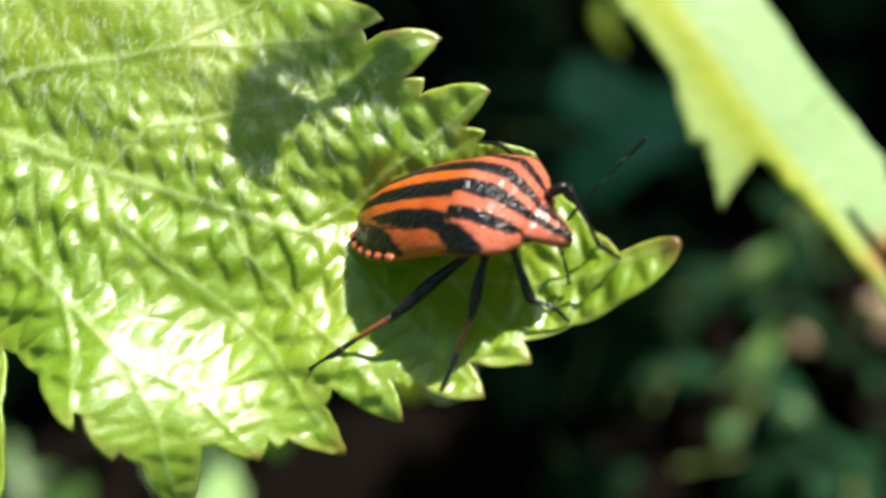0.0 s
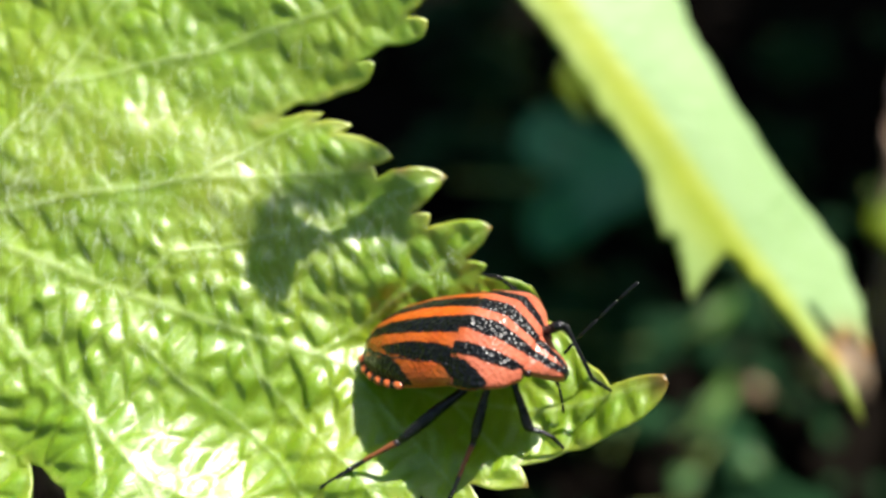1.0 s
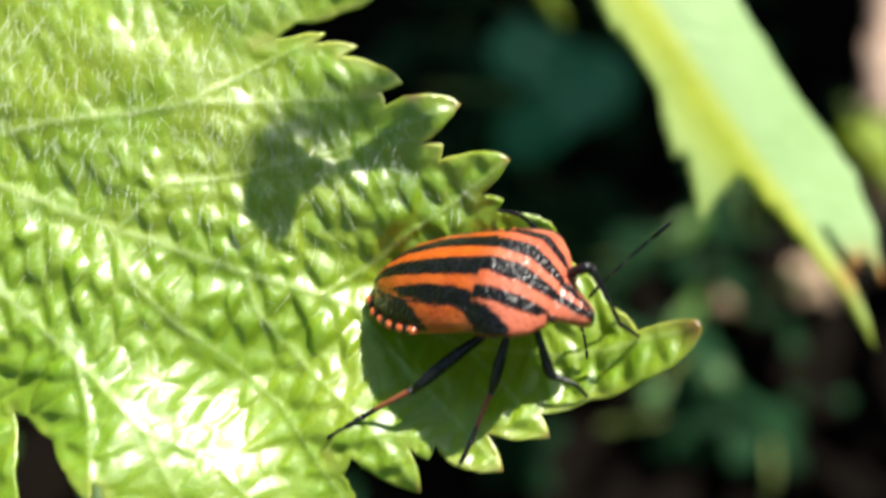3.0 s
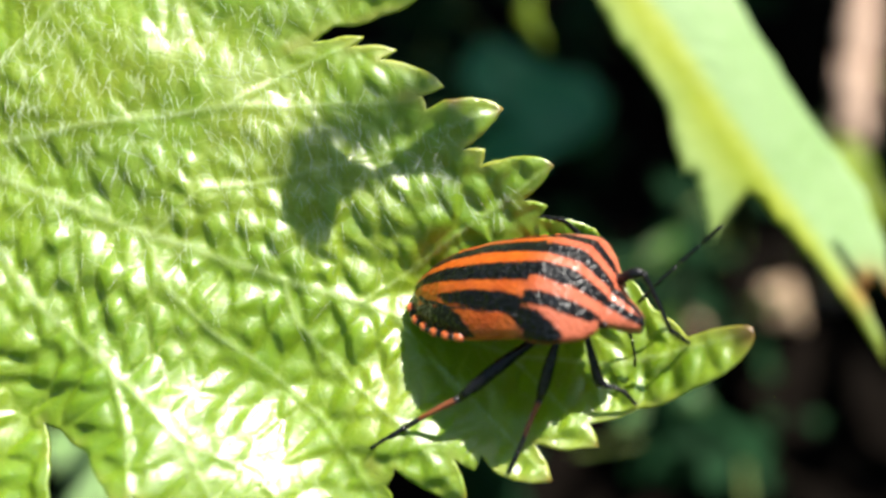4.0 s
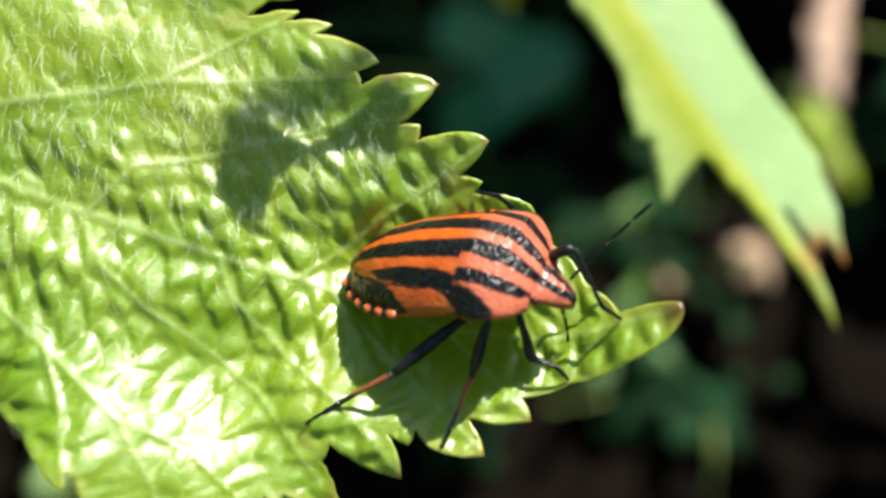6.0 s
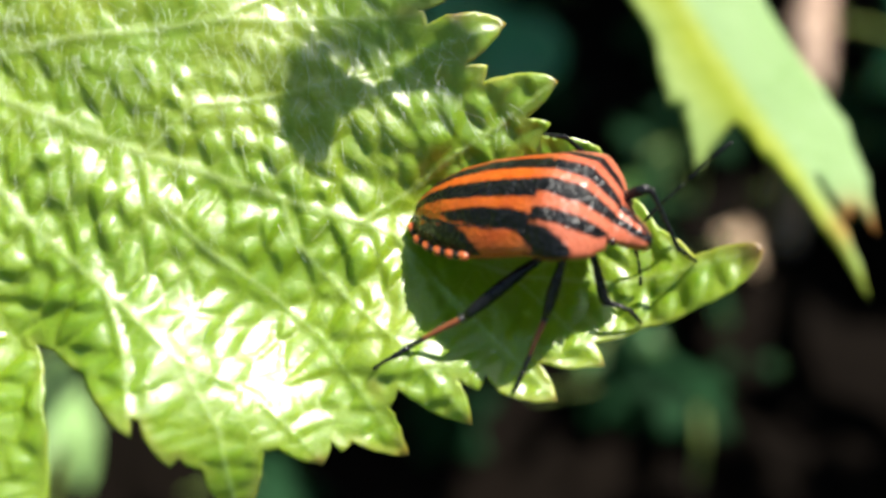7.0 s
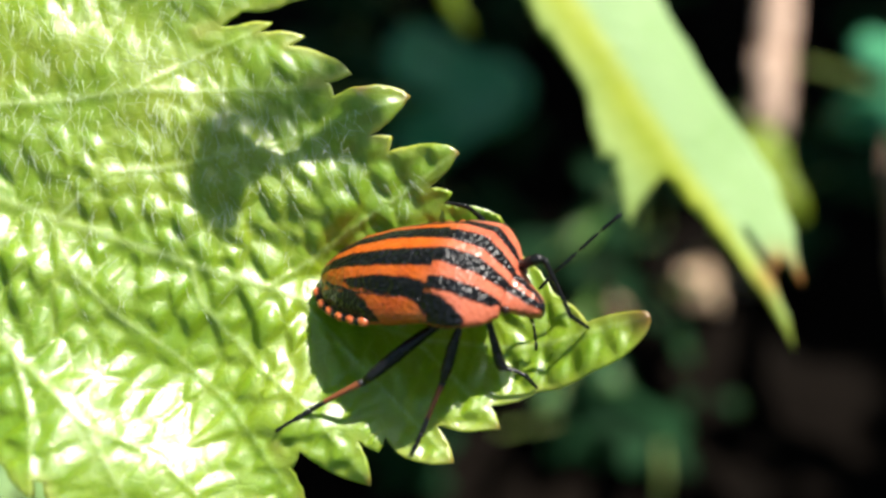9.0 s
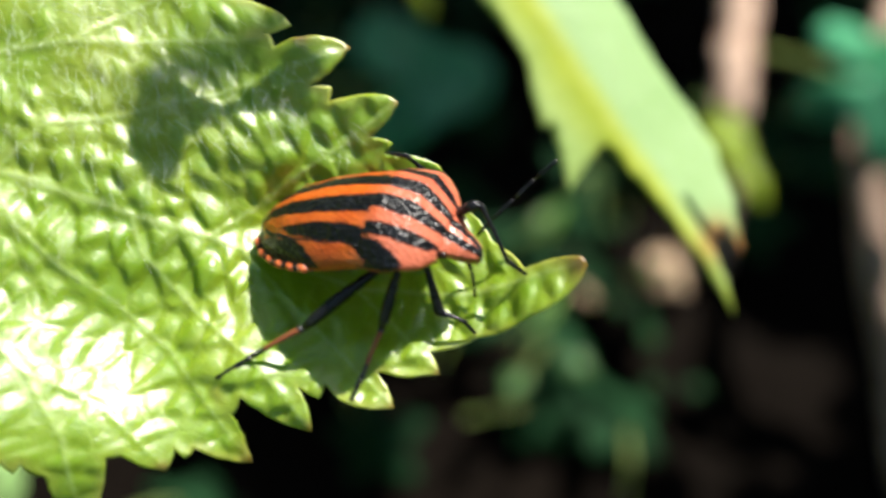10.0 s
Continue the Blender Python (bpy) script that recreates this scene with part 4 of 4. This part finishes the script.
# outlines cut to the two shadows wanted on the blade
LOW_TIP = [(-9.0, 1.5), (-9.1, 3.0), (-8.9, 4.2), (-6.8, 4.6), (-4.6, 5.0), (-3.9, 5.6), (-2.9, 6.1), (-1.9, 6.8), (-0.5, 6.7), (-1.1, 5.2), (-3.4, 4.75), (-5.3, 4.2), (-6.6, 2.75), (-6.7, 1.0), (-7.6, 0.7)]
HIGH_TIP = [(-9.9, 3.8), (-8.6, 5.9), (-6.8, 7.2), (-4.4, 8.3), (-2.2, 9.9), (-1.2, 9.3), (-2.8, 7.3), (-4.6, 6.3), (-6.8, 5.0), (-8.4, 3.4)]


def surroundings():
    soil()
    shade_canopy()
    shadow_leaf(LOW_TIP, 32.0, (-1.0, 6.1), "unseen leaf tip added to shadow the lit leaf", 3)
    shadow_leaf(HIGH_TIP, 150.0, (-1.6, 9.5), "unseen higher leaf tip added for a softer shadow", 5)
    cane("vine_cane", [(124, 246, -304), (112, 238, -250), (106, 236, -221), (107, 246, -214), (110, 266, -213), (117, 310, -205), (127, 370, -170), (131, 430, -60), (121, 470, 110)], [6, 5.5, 5.5, 5.5],
         "pale brown woody vine cane with flaking bark", 2, 14)
    cane("dry_cane", [(182, 150, -304), (152, 205, -234), (148, 235, -215), (156, 262, -205), (176, 330, -178), (205, 430, -40), (215, 470, 110)], [6, 5, 4.5], "dry light brown cane leaning beside the vine", 3, 8)
    cane("bearing_cane", [(-80, 290, -302), (-78, 150, -120), (-62, 40, -30), (-55.5, 5.2, -14.5), (-50, -30, 20), (-60, -60, 90)], [5, 4, 3, 2.2], "brown vine cane that bears the leaf", 4)
    far_leaf("shaded_leaf", (8, 252, -234), 33, TEAL_LEAF, "leaf in deep shade, bluish sky sheen in its colour", (48, 6, 20), 11, narrow=0.9, lobes=3, teeth=0.03)
    far_leaf("shaded_leaf", (26, 217, -264), 24, DARK_LEAF, "low green leaf, colour darkened for shade", (40, 8, 20), 12)
    far_leaf("shaded_leaf", (141, 226, -190), 34, TEAL_LEAF, "leaf behind the canes, bluish sky sheen in its colour", (45, -14, -30), 13, narrow=0.8)
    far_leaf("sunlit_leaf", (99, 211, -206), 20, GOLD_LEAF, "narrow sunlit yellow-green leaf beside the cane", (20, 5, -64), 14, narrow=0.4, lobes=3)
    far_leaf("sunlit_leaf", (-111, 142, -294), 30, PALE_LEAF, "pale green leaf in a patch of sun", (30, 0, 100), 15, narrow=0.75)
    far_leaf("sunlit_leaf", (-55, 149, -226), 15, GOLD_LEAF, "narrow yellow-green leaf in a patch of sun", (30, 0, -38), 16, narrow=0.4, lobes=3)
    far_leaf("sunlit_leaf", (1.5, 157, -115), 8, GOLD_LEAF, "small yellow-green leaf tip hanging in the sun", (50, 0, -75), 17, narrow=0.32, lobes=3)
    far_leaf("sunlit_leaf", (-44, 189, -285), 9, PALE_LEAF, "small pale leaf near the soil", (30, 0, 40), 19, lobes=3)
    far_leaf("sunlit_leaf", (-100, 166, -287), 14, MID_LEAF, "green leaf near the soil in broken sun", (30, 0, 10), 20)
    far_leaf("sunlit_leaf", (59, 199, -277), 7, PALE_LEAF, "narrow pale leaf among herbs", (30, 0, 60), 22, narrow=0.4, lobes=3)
    far_leaf("dry_leaf", (70, 203, -272), 5, DRY_LEAF, "small tan dry leaf among herbs", (30, 10, 80), 23, bend=-0.6)
    far_leaf("dry_leaf", (96, 206, -259), 12, DRY_LEAF, "pale curled dry leaf caught in the sun", (30, 10, 30), 18, bend=-0.6)
    far_leaf("shaded_leaf", (-172, 118, -280), 30, MID_LEAF, "deep green leaf low beside the vine", (30, 0, 30), 24)
    cane("dry_twig", [(-154, 158, -302), (-148, 151, -277), (-144, 152, -250), (-140, 160, -220)], [4, 3.5, 2.5], "tan dry twig standing in the soil", 6)
    far_leaf("shaded_leaf", (37, 195, -241), 17, DARK_LEAF, "green leaf under the vine, colour darkened for shade", (40, 0, 28), 31, narrow=0.55, lobes=3)
    far_leaf("shaded_leaf", (52, 203, -238), 11, MID_LEAF, "small green leaf in broken shade", (40, 0, 50), 32, narrow=0.45, lobes=3)
    far_leaf("shaded_leaf", (51, 173, -241), 13, MID_LEAF, "narrow grey-green leaf in shade", (30, 0, 62), 33, narrow=0.3, lobes=3)
    rnd = random.Random(37)
    for at, size in (((41.2, 147.7, -242.7), 4.8), ((60.7, 159.5, -250.4), 4.4)):
        far_leaf("herb_leaf", at, size, HERB_LEAF, "tiny sunlit herb leaf", (25, 0, rnd.uniform(0, 360)), rnd.randrange(99), lobes=3, teeth=0.0, group="herb leaves")
    # herbs and undergrowth use the leaf colour that is darkened for shade
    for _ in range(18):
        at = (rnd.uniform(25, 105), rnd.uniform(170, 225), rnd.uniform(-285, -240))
        far_leaf("herb_leaf", at, rnd.uniform(3, 5), DARK_LEAF, "small herb leaf, green darkened for shade", (rnd.uniform(-10, 40), rnd.uniform(-20, 20), rnd.uniform(0, 360)), rnd.randrange(999),
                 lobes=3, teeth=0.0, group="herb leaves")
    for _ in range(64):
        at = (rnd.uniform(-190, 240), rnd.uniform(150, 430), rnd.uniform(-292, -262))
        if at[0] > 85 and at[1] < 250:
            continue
        far_leaf("undergrowth_leaf", at, rnd.uniform(12, 26), DARK_LEAF, "undergrowth leaf, green darkened for shade", (rnd.uniform(-15, 40), rnd.uniform(-25, 25), rnd.uniform(0, 360)), rnd.randrange(999),
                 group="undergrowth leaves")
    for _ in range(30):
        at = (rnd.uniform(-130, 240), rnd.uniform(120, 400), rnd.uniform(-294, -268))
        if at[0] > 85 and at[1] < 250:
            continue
        far_leaf("undergrowth_leaf", at, rnd.uniform(14, 27), DARK_LEAF, "undergrowth leaf, green darkened for shade", (rnd.uniform(-15, 40), rnd.uniform(-25, 25), rnd.uniform(0, 360)), rnd.randrange(999),
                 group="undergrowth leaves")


carrying_leaf()
BUG, FEELER = shield_bug()
SIDE = hanging_leaf()
surroundings()


def motions():
    """What stirs besides the camera: the hanging leaf sways a little in the air."""
    home = SIDE.matrix_world.copy()
    sway = [(0, 0.21, -0.86), (0.1, -0.27, -1.13), (0.3, -0.29, -1.02), (0.5, 0.40, -0.56), (0.7, 1.04, -0.40), (0.9, -0.08, -0.84), (1, -0.03, -0.15), (1.1, 0.11, -0.26), (1.3, 0.01, -0.58), (1.4, 0.19, -0.27), (1.5, -0.05, 0.25), (1.7, -0.60, -0.42), (2, 0.39, -0.75), (2.5, 0.10, -0.38), (3, 0.30, 0.22), (4.5, -0.04, -0.15), (5, 0.20, -0.29), (6.5, 0.33, 0.37), (7, 0.03, -0.14), (7.5, 0.23, 0.31), (8, 0.44, -0.25), (8.5, 0.20, -0.03), (9, 0.53, 0.13), (9.5, 0.48, -0.14), (10, -0.08, -0.13)]
    walk(SIDE, [(t, Matrix.Translation(SIDE_AT.to_3x3() @ Vector((x, y, 0)) * MM) @ home) for t, x, y in sway])


motions()
